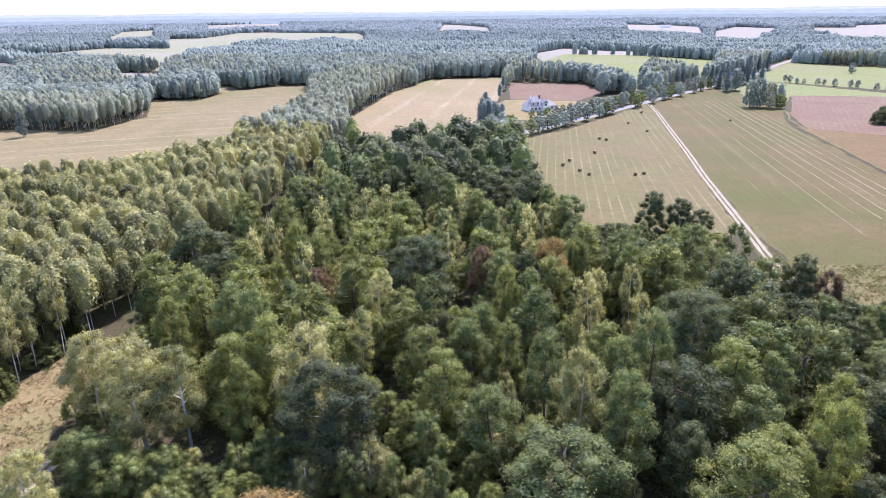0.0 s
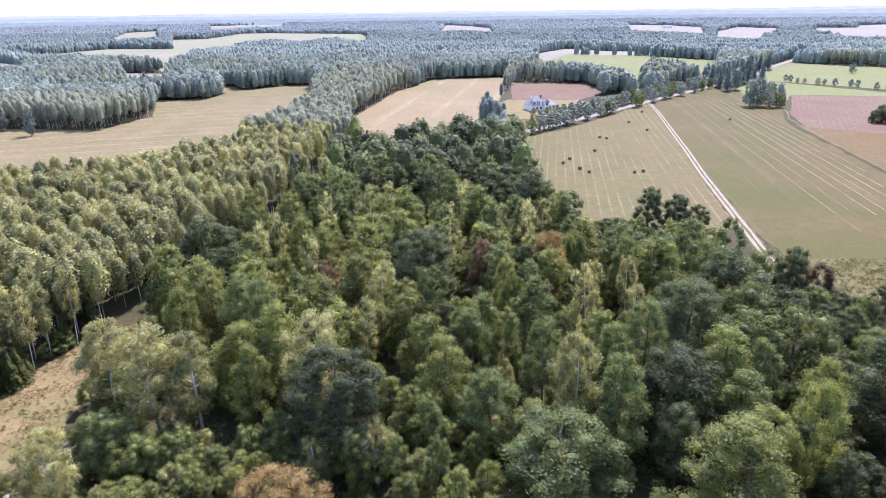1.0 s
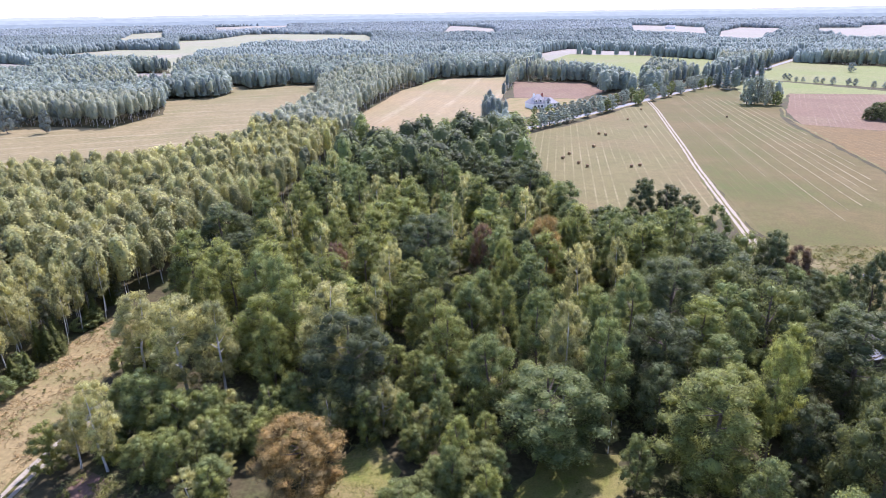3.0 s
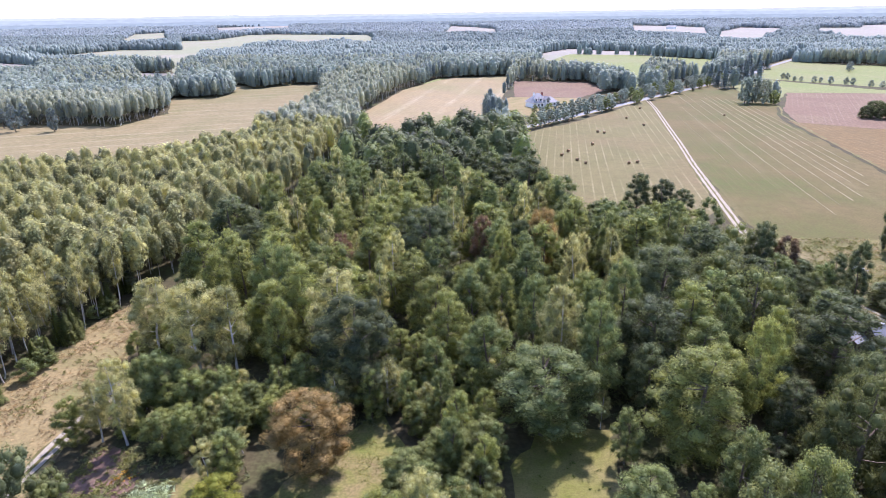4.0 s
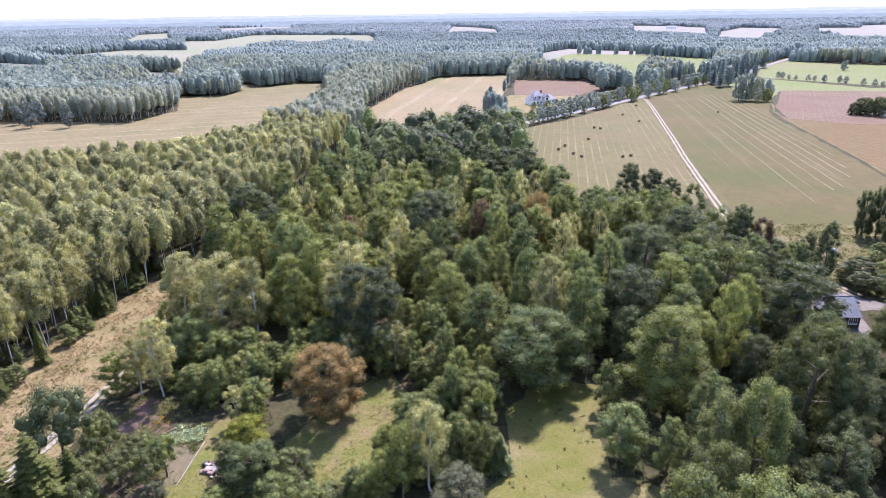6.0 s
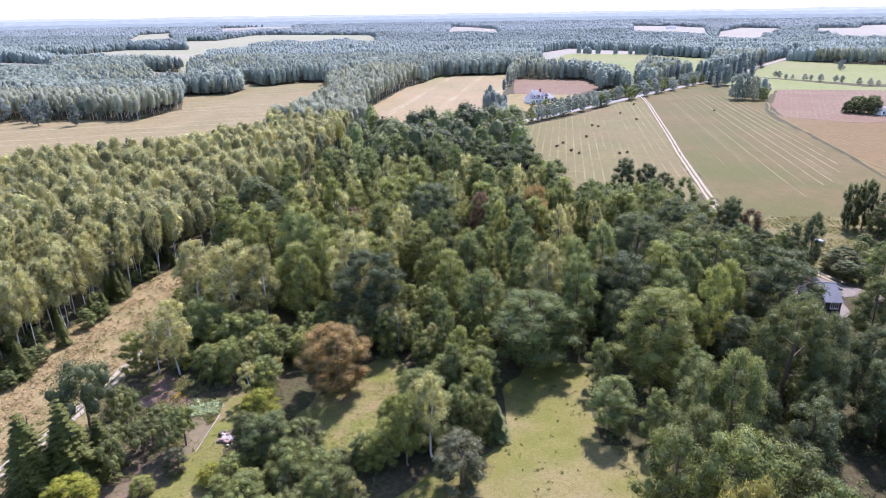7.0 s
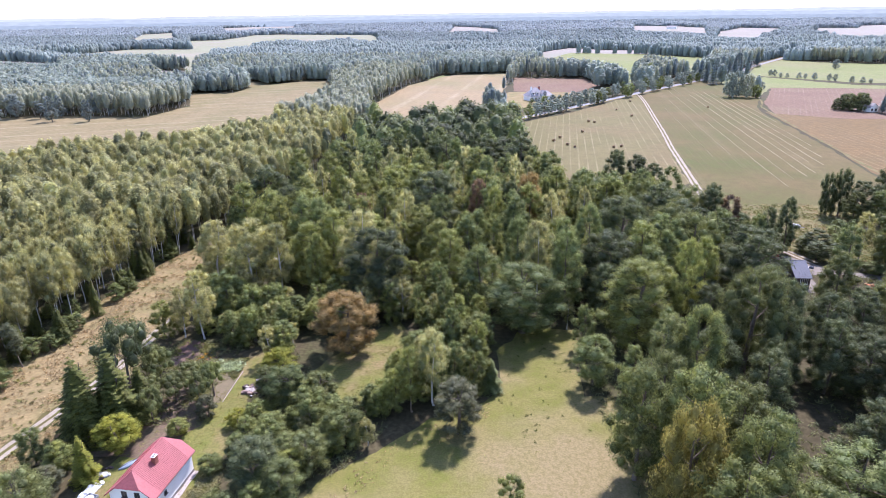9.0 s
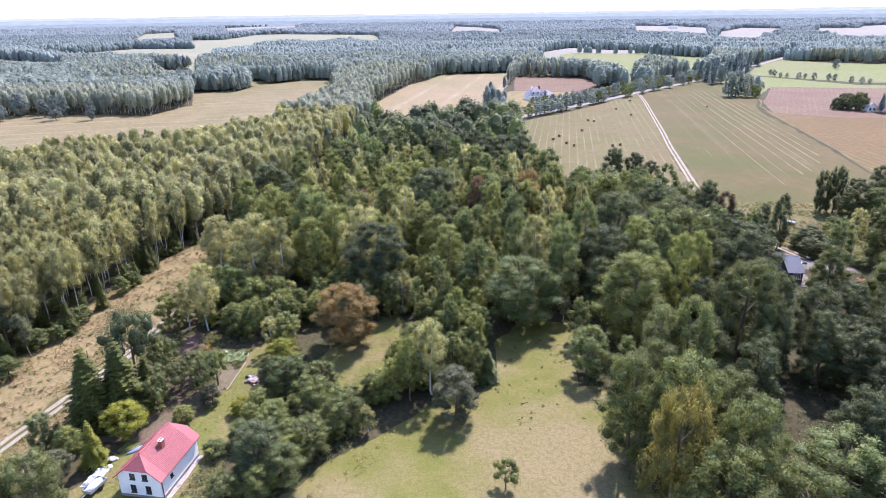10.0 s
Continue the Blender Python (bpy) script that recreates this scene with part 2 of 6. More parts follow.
FIELDS = {
    "hay_field": [(18.7, 337.3), (25.7, 334.2), (53.4, 363.7), (114.5, 449.8), (122.8, 463.7), (118.7, 413.6), (107.3, 345.5), (92.2, 252.4), (86.4, 213.4), (82.9, 189.4), (66.5, 171.6), (49.4, 172), (26.5, 180.5), (20.1, 209.8), (16.9, 249)],
    "mown_field": [(126.8, 462.6), (215.6, 578.2), (217.9, 546), (203.5, 483.1), (215, 453.7), (189, 393), (183.1, 371.2), (171.1, 273.5), (160.2, 207.6), (153.7, 165.8), (116.4, 158.5), (84.3, 159.2), (87, 192.3), (97.6, 267.4), (112.7, 365.5)],
    "ploughed_field_east": [(246.2, 507.3), (312.3, 497.9), (431.3, 473.3), (428.3, 332.8), (219.7, 343.2), (189, 364.9), (201, 410.8)],
    "stubble_field_east": [(189, 364.9), (219.7, 343.2), (428.3, 332.8), (425, 172.1), (155, 172.1), (161.7, 207.6), (173, 273.5), (186, 371)],
    "green_strip": [(220.6, 580.1), (261.6, 620.4), (325.8, 521.7), (431.8, 498.4), (431.3, 474.3), (312.3, 498.9), (246.2, 508.3), (216, 453.7), (204.6, 484.1), (218.9, 546)],
    "east_meadow": [(318, 722.7), (389.3, 817.6), (420.5, 772.8), (460.1, 745.8), (617, 710.4), (612.8, 509.6), (337.3, 540.5), (265.7, 621.4), (282.2, 645.1)],
    "middle_meadow": [(59.6, 707), (90.4, 664), (117.9, 612.8), (126.2, 582.6), (124, 500), (133, 511), (140, 560), (190, 710), (204, 641), (203, 590), (262, 700), (312.9, 862.4), (232.8, 970.5), (139.2, 1006.6), (79.1, 919.5)],
    "far_pink_field": [(70.6, 802.2), (139.2, 1008.6), (232.8, 971.5), (357.5, 931.7), (350.5, 981.1), (254.8, 1061.4), (213.1, 1082.4), (158.4, 1155.8), (98.7, 1040.6)],
    "green_corner": [(-56, 590), (-46, 640), (-22, 655), (-20, 640), (-38, 600)],
    "wheat_field": [(-82.5, 393.7), (-69.3, 544), (-55.3, 589.9), (-31, 649.7), (33.7, 667.4), (31.5, 614.2), (14.3, 462.9), (6.2, 410.9), (-1.1, 301.6), (-12.4, 291.8), (-25.5, 290), (-33.7, 278.2), (-50.1, 264.4), (-65.9, 323)],
    "ploughed_field_middle": [(32.5, 614.2), (102.5, 599.7), (108.2, 532.3), (77, 484.7), (27, 492.8)],
    "house_plot": [(14.3, 462.9), (23.9, 489.9), (76, 483.7), (89.6, 462.4), (38, 393.2), (8, 401.8)],
    "west_field": [(-278.7, 136.7), (-172.1, 194.7), (-162.7, 209.6), (-154.5, 218.4), (-134.3, 225), (-125.8, 245.9), (-111.2, 269.7), (-115.7, 298), (-115.1, 324.1), (-110.6, 397.3), (-116.6, 444.6), (-158.6, 600.1), (-186.8, 592.7), (-210.6, 559), (-223.1, 585.4), (-258.8, 606.2), (-218.1, 539.1), (-218, 495.9), (-259.1, 497.8), (-238, 451.2), (-220.7, 411.6), (-226.9, 358.5), (-252.9, 364.1), (-314.1, 365.4), (-415.7, 310.3)],
    "thin_field": [(-824.5, 972.7), (-708.7, 920.9), (-623.6, 865.5), (-477.8, 650.3), (-528.4, 672.2), (-604.9, 698.1)],
    "belt_gap_field": [(-432.9, 750.3), (-360.1, 727.2), (-268.8, 535.1), (-309.5, 550.4)],
    "northwest_field": [(-935.6, 1174), (-829.7, 1122.5), (-755.2, 1128.1), (-753.4, 1200.3), (-737.6, 1278.8), (-544.9, 1243.6), (-401.9, 882), (-343.5, 695), (-398.3, 782.4), (-433.6, 798.7), (-474.8, 816.2), (-543.2, 863.9), (-560, 905), (-640, 940), (-690, 960)],
    "far_west_field": [(-817.3, 1718), (-731.2, 1732.7), (-786.2, 2165), (-706.1, 2195.2), (-357.4, 2019.9), (-295, 1768.3), (-209.4, 1241.9), (-253.2, 1280.3), (-304.5, 1383.5), (-347.1, 1277.4), (-421, 1324.7), (-467.7, 1280.9), (-420.1, 1084.4), (-432.5, 1011.9), (-479.4, 986.4)],
    "far_east_field": [(437.8, 1936.3), (472.2, 1802), (544.8, 1578.6), (798.4, 2370.6), (760.1, 2650.6), (634.9, 2812.9)],
    "far_east_stubble": [(439.3, 1237.3), (533.3, 1267.5), (702.2, 1567.2), (966.7, 2158.2), (899.9, 2328.3), (684.4, 1912.1)],
    "far_corner_field": [(735.4, 1473.1), (705.2, 1278), (765.1, 1261.6), (827, 1244.3), (1606, 2427), (1498.7, 2481.5), (1335.8, 2379.4), (1192.2, 2136.4), (1086.6, 2178.8)],
    "far_middle_field": [(-148.9, 3146.9), (-22.8, 2845), (57, 2519.9), (47.3, 1702.2), (-111.9, 1765.3)],
    "distant_west_field": [(-1319.8, 2409.2), (-1292.6, 2610.7), (-749.1, 1510.5), (-879.3, 1478.3)],
    "farthest_field": [(-1431.2, 3460.7), (-1336.5, 3682.5), (-1144.1, 3880.3), (-756.6, 2547.2), (-987.8, 2397.9)],
}
STUBBLE = surface("stubble", (0.245, 0.179, 0.093), (0.214, 0.165, 0.091), 0.05, c=(0.190, 0.163, 0.077), patch=0.012, fine=1.6, stripes=[(10, 3.0, 0.55, (0.300, 0.253, 0.153)), (7, 31.0, 0.5, (0.330, 0.283, 0.180))], grit=0.28)
WEST = surface("west_stubble", (0.207, 0.160, 0.081), (0.167, 0.136, 0.066), 0.06, c=(0.140, 0.129, 0.053), patch=0.012, fine=1.6, stripes=[(25, 5.0, 0.35, (0.280, 0.232, 0.143)), (70, 17.0, 0.6, (0.290, 0.242, 0.147))], grit=0.28)
HAY = surface("mown_hay", (0.121, 0.107, 0.043), (0.148, 0.122, 0.053), 0.05, c=(0.158, 0.114, 0.057), patch=0.014, fine=1.6, stripes=[(7, 3.8, 0.55, (0.250, 0.206, 0.117))], grit=0.28)
MOWN = surface("mown_grass", (0.102, 0.085, 0.031), (0.126, 0.094, 0.040), 0.04, c=(0.082, 0.086, 0.025), patch=0.014, fine=1.6, stripes=[(6.5, 2.7, 0.25, (0.145, 0.117, 0.056)), (6.5, 26.0, 0.3, (0.180, 0.140, 0.073))], grit=0.28)
PLOUGH = surface("bare_soil", (0.148, 0.094, 0.062), (0.168, 0.11, 0.07), 0.05, c=(0.165, 0.117, 0.069), patch=0.02, fine=0.8, stripes=[(24, 3.4, 0.5, (0.225, 0.165, 0.12)), (7.5, 4.2, 0.3, (0.20, 0.145, 0.098))], grit=0.3)
MEADOW = surface("green_meadow", (0.150, 0.168, 0.056), (0.172, 0.176, 0.070), 0.03, c=(0.185, 0.168, 0.082), patch=0.01, fine=0.6, grit=0.25)
PALE = surface("pale_stubble", (0.24, 0.212, 0.175), (0.215, 0.19, 0.15), 0.02, c=(0.195, 0.192, 0.135), patch=0.006, fine=0.5, grit=0.15)
PALE_GREEN = surface("pale_green_stubble", (0.215, 0.205, 0.13), (0.19, 0.195, 0.115), 0.02, c=(0.235, 0.205, 0.15), patch=0.008, fine=0.5, grit=0.15)
EAST_STUBBLE = surface("east_stubble", (0.153, 0.099, 0.040), (0.133, 0.092, 0.040), 0.05, c=(0.117, 0.092, 0.036), patch=0.012, fine=1.6, stripes=[(0, 3.6, 0.6, (0.204, 0.155, 0.082))], grit=0.28)
FIELD_LOOK = {
    "hay_field": (HAY, "mown hay field with pale swath rows"), "mown_field": (MOWN, "olive mown field with straw-coloured rows"),
    "ploughed_field_east": (PLOUGH, "purplish brown ploughed field beside green strip"), "stubble_field_east": (EAST_STUBBLE, "orange tan stubble field with straight rows"),
    "green_strip": (MEADOW, "narrow green grass strip between two fields"), "east_meadow": (MEADOW, "bright green meadow edged by small trees"),
    "middle_meadow": (MEADOW, "bright green meadow behind roadside trees"), "far_pink_field": (PALE, "pale pinkish harvested field before dark woods"),
    "wheat_field": (STUBBLE, "tan harvested wheat field with straight rows"), "ploughed_field_middle": (PLOUGH, "reddish brown ploughed field behind white house"),
    "green_corner": (MEADOW, "small green weedy corner of the wheat field"),
    "house_plot": (DRY, "dry grassy plot round the white house"), "west_field": (WEST, "dry tan stubble field between birch woods"),
    "thin_field": (PALE, "thin pale field between dark tree belts"), "northwest_field": (PALE_GREEN, "pale green-tan field among far woods"), "belt_gap_field": (PALE, "pale strip of field between tree belts"),
    "distant_west_field": (PALE_GREEN, "pale distant field between blue woods"),
    "far_west_field": (PALE_GREEN, "pale tan field among far woods"), "far_east_field": (PALE, "pale pink far field with farm buildings"),
    "far_east_stubble": (PALE, "pale pink far stubble field"), "far_corner_field": (PALE, "pale pinkish far field before woods"),
    "far_middle_field": (PALE, "pale far field before blue woods"), "farthest_field": (PALE, "very pale thin field near the horizon"),
}


def ragged(pts, step, shake, rng):
    """The outline pts, with points every step metres, shaken by shake."""
    out = []
    for (x0, y0), (x1, y1) in zip(pts, pts[1:] + pts[:1]):
        n = max(1, int(math.hypot(x1 - x0, y1 - y0) / step))
        for i in range(n):
            out.append((x0 + (x1 - x0) * i / n + rng.normal(0, shake), y0 + (y1 - y0) * i / n + rng.normal(0, shake)))
    return out


def sheet(pts, z):
    bm = bmesh.new()
    vs = [bm.verts.new((x, y, z)) for x, y in pts]
    for a, b, c in geometry.tessellate_polygon([[Vector((x, y, 0)) for x, y in pts]]):
        bm.faces.new((vs[a], vs[b], vs[c]))
    bmesh.ops.recalc_face_normals(bm, faces=bm.faces)
    if bm.faces and bm.faces[:][0].normal.z < 0:
        bmesh.ops.reverse_faces(bm, faces=bm.faces)
    return bm


shaker = np.random.default_rng(3)
for i, (name, pts) in enumerate(FIELDS.items()):
    look_of, words = FIELD_LOOK[name]
    far = min(y for _, y in pts) > 700
    tagged(part(name, sheet(ragged(pts, 25 if far else 7, 2.0 if far else 0.5, shaker), 0.03 + 0.001 * i), look_of), words, "field", kind="structure")

GROUNDS = {
    "meadow": (GRASS, "grazed meadow with green and dry patches", [(-42, -110), (-25.4, 11.9), (-19.1, 20.9), (-12.9, 27.8), (-6.8, 33.7), (2.4, 39.6), (5.5, 42.6), (4.8, 56.7), (11.1, 66.7), (22.2, 66.4), (19.8, 50.3), (19.7, 42.3), (29, 39.1), (29, 26), (26, 14), (27, -110)]),
    "orchard_lawn": (LAWN, "sunlit lawn round the brown chestnut tree", [(-30.7, 47.4), (-23.3, 61.3), (-17.1, 69.3), (-12.2, 61.1), (-13.6, 46), (-15.7, 39), (-24.9, 37.1)]),
    "clearing": (DRY, "dry straw-coloured clearing along the birch wood", [(-112, -60), (-93.5, 37.6), (-90, 57.7), (-89.7, 74.8), (-86.1, 102), (-81.4, 114.5), (-77.4, 110.4), (-71.2, 87.6), (-66.7, 64.3), (-65, 47.1), (-66.5, 24.9), (-68.8, 11.8), (-76, -60)]),
    "house_yard": (LAWN, "garden grass round the red-roofed house", [(-61.1, -8.5), (-56.6, 13.6), (-54.5, 19.6), (-50.2, 32.6), (-44.9, 45.6), (-43.6, 55.7), (-39.7, 53.6), (-39, 38.4), (-37.3, 23.3), (-35.5, 9.1), (-33.9, -9.1)]),
    "garden_bed": (surface("dug_soil", (0.135, 0.082, 0.06), (0.165, 0.105, 0.078), 0.35, c=(0.085, 0.082, 0.036), patch=0.25, fine=2.0, stripes=[(8, 0.9, 0.5, (0.21, 0.15, 0.115))]), "dug reddish brown garden bed", [(-62, 49), (-57.4, 47), (-52, 47.5), (-50, 51), (-53.5, 57), (-60, 59)]),
    "orchard_floor": (surface("leaf_litter", (0.17, 0.118, 0.082), (0.13, 0.098, 0.062), 0.5, c=(0.10, 0.105, 0.04), patch=0.2, fine=2.0, grit=0.45), "brown leaf-littered ground below the orchard trees", [(-60, 22), (-59, 34), (-57, 43), (-50, 45), (-45.5, 38), (-45, 31), (-47, 25.5), (-51.5, 22.5)]),
    "vegetable_bed": (surface("bed_soil", (0.14, 0.115, 0.066), (0.17, 0.135, 0.082), 0.8, fine=3.0, stripes=[(2, 0.8, 0.7, (0.12, 0.105, 0.06))]), "pale brown vegetable bed with sown rows", [(-50, 37.5), (-44.1, 37.3), (-44.1, 52), (-50.5, 51.5)]),
    "farm_yard": (surface("yard_gravel", (0.208, 0.177, 0.146), (0.156, 0.135, 0.109), 0.3, fine=2.5), "pale gravel farmyard beside the shed", [(83, 87), (75, 87.5), (74.5, 92), (76, 101), (76, 110), (85, 111), (92, 103), (100, 99), (118.7, 95.7), (117.5, 90.5), (104, 93), (96, 97), (88, 99), (84.5, 97)]),
    "rough_grass": (ROUGH, "rough olive grass below the mown field", [(84.3, 160.2), (116.4, 159.5), (153.7, 164.8), (163.4, 147.5), (130.7, 116.3), (106.5, 103.7), (97, 103.5), (88, 114), (76, 122), (68, 131), (64, 148), (72, 163)]),
}
for i, (name, (mat, words, pts)) in enumerate(GROUNDS.items()):
    tagged(part(name, sheet(ragged(pts, 2.5, 0.35, shaker), 0.03 + 0.004 * i), mat), words, "grass" if mat in (GRASS, LAWN, DRY, ROUGH) else "ground", kind="structure")


def ribbon(line, width, z, rng, shake=0.15, step=3.0, side=0.0):
    """A strip of ground along a line, with uneven edges."""
    pts = []
    for (x0, y0), (x1, y1) in zip(line, line[1:]):
        n = max(1, int(math.hypot(x1 - x0, y1 - y0) / step))
        pts += [Vector((x0 + (x1 - x0) * i / n, y0 + (y1 - y0) * i / n)) for i in range(n)]
    pts.append(Vector(line[-1]))
    for _ in range(6):
        pts = [pts[0]] + [(a + 2 * b + c) / 4 for a, b, c in zip(pts, pts[1:], pts[2:])] + [pts[-1]]
    bm, last = bmesh.new(), None
    for i, p in enumerate(pts):
        d = (pts[min(i + 1, len(pts) - 1)] - pts[max(i - 1, 0)]).normalized()
        n = Vector((-d.y, d.x))
        a, b = p + n * (side + width / 2 + rng.normal(0, shake)), p + n * (side - width / 2 + rng.normal(0, shake))
        row = (bm.verts.new((*a, z)), bm.verts.new((*b, z)))
        if last:
            bm.faces.new((last[1], last[0], row[0], row[1]))
        last = row
    bmesh.ops.recalc_face_normals(bm, faces=bm.faces)
    if bm.faces[:][0].normal.z < 0:
        bmesh.ops.reverse_faces(bm, faces=bm.faces)
    return bm


TRACK = [(128, 486), (124.5, 455), (121, 425), (109, 349), (100.8, 296), (94, 256), (89.4, 224), (86, 201), (83, 180), (80.3, 162), (79, 148), (82, 126), (90, 106)]
LANE = [(-79.5, -18.2), (-74.8, 12), (-72.5, 26), (-70.8, 35.1), (-68.5, 48.2), (-68.2, 63.3), (-66.4, 77.4)]
ROAD = [(-54.9, 272.6), (-11.8, 318.9), (2.5, 330.6), (19.9, 345.3), (53.8, 384.8), (117.8, 463.8), (131.2, 482.6), (162.1, 518.1), (220.8, 589.2), (278.6, 662.3), (315, 722.8), (406.1, 852.4), (502.4, 994)]
for words, line, gap in (("sandy farm track with two pale wheel ruts", TRACK, 0.85), ("narrow sandy lane along the clearing", LANE, 0.75)):
    track = tagged(new("farm_track"), words, "track", kind="structure")
    for s in (-1, 1):
        part("wheel_rut", ribbon(line, 1.15 * gap, 0.09, shaker, 0.09, side=s * gap), SAND, track)
    part("verge", ribbon(line, 4.6 * gap, 0.07, shaker, 0.3), MOWN, track, "olive grass verge and middle")
margin = tagged(part("field_margin", ribbon([(213, 452), (203, 418), (193, 396), (182, 330), (172, 262), (158, 175)], 1.0, 0.075, shaker, 0.45), ROUGH), "dark weedy margin between two fields", "ground", kind="structure")
road = tagged(new("road"), "grey asphalt country road lined with trees", "road", kind="structure")
part("carriageway", ribbon(ROAD, 5.5, 0.10, shaker, 0.05), ASPHALT, road)
part("verge", ribbon(ROAD, 8.5, 0.08, shaker, 0.3), DRY, road, "dry grass verge")


# ---- trees ----
def unit(v):
    return v / np.maximum(np.linalg.norm(v, axis=-1, keepdims=True), 1e-9)


def sprays(rng, at, facing, size, slim=0.55, hang=0.0):
    """Leaf sprays: pointed triangles at the places given, facing about the way given. hang: how far their length points down."""
    n = len(at)
    facing = unit(facing)
    along = unit(np.cross(facing, rng.normal(size=(n, 3))))
    if hang:
        along = unit(along * (1 - hang) + np.array([0, 0, -1.0]) * hang)
        facing = unit(np.cross(np.cross(along, facing), along))
    side = np.cross(facing, along)
    s = size[:, None]
    v = np.stack([at + along * s * 1.15 - facing * s * 0.2, at - along * s * 0.7 + side * s * slim, at - along * s * 0.5 - side * s * slim], 1).reshape(-1, 3)
    return v, np.arange(3 * n).reshape(-1, 3)


ICO_V = unit(np.array([(a, b, 0) for a in (-1, 1) for b in (-1.618, 1.618)] + [(0, a, b) for a in (-1, 1) for b in (-1.618, 1.618)] + [(b, 0, a) for a in (-1, 1) for b in (-1.618, 1.618)]))
_bm = bmesh.new()
for _v in ICO_V:
    _bm.verts.new(_v)
bmesh.ops.convex_hull(_bm, input=_bm.verts)
bmesh.ops.triangulate(_bm, faces=_bm.faces)
_bm.verts.index_update()
ICO_T = np.array([[v.index for v in f.verts] for f in _bm.faces])
ICO_V = np.array([v.co for v in _bm.verts])
_bm.free()


def join(pieces):
    vs, ts, k = [], [], 0
    for v, t in pieces:
        vs.append(v), ts.append(t + k)
        k += len(v)
    return np.concatenate(vs), np.concatenate(ts)


# crown width, crown's foot and profile (radius over its height), lobes, spray slimness, hang, upward bias
SHAPES = {
    "birch": (5.4, 0.22, ((0, 0.5), (0.3, 0.92), (0.55, 1), (0.82, 0.7), (1, 0.15)), 0.15, 0.3, 0.5, 0.12),
    "pole": (5.2, 0.34, ((0, 0.5), (0.2, 0.88), (0.45, 1), (0.7, 0.9), (0.88, 0.66), (1, 0.25)), 0.17, 0.36, 0.35, 0.1),
    "orchard": (6.0, 0.46, ((0, 0.7), (0.3, 1), (0.6, 0.9), (0.85, 0.62), (1, 0.3)), 0.15, 0.42, 0.1, 0.3),
    "oak": (10.5, 0.10, ((0, 0.6), (0.3, 1), (0.65, 0.95), (0.88, 0.6), (1, 0.25)), 0.17, 0.42, 0.1, 0.3),
    "alder": (8.0, 0.08, ((0, 0.6), (0.25, 1), (0.5, 0.94), (0.75, 0.7), (0.92, 0.4), (1, 0.1)), 0.155, 0.38, 0.28, 0.2),
    "lime": (8.6, 0.08, ((0, 0.65), (0.35, 1), (0.65, 0.85), (0.88, 0.5), (1, 0.15)), 0.17, 0.4, 0.2, 0.25),
    "willow": (9.8, 0.05, ((0, 0.8), (0.35, 1), (0.7, 0.85), (0.9, 0.55), (1, 0.25)), 0.15, 0.3, 0.45, 0.2),
    "pine": (5.2, 0.3, ((0, 0.6), (0.4, 1), (0.8, 0.7), (1, 0.2)), 0.2, 0.45, 0.0, 0.4),
}


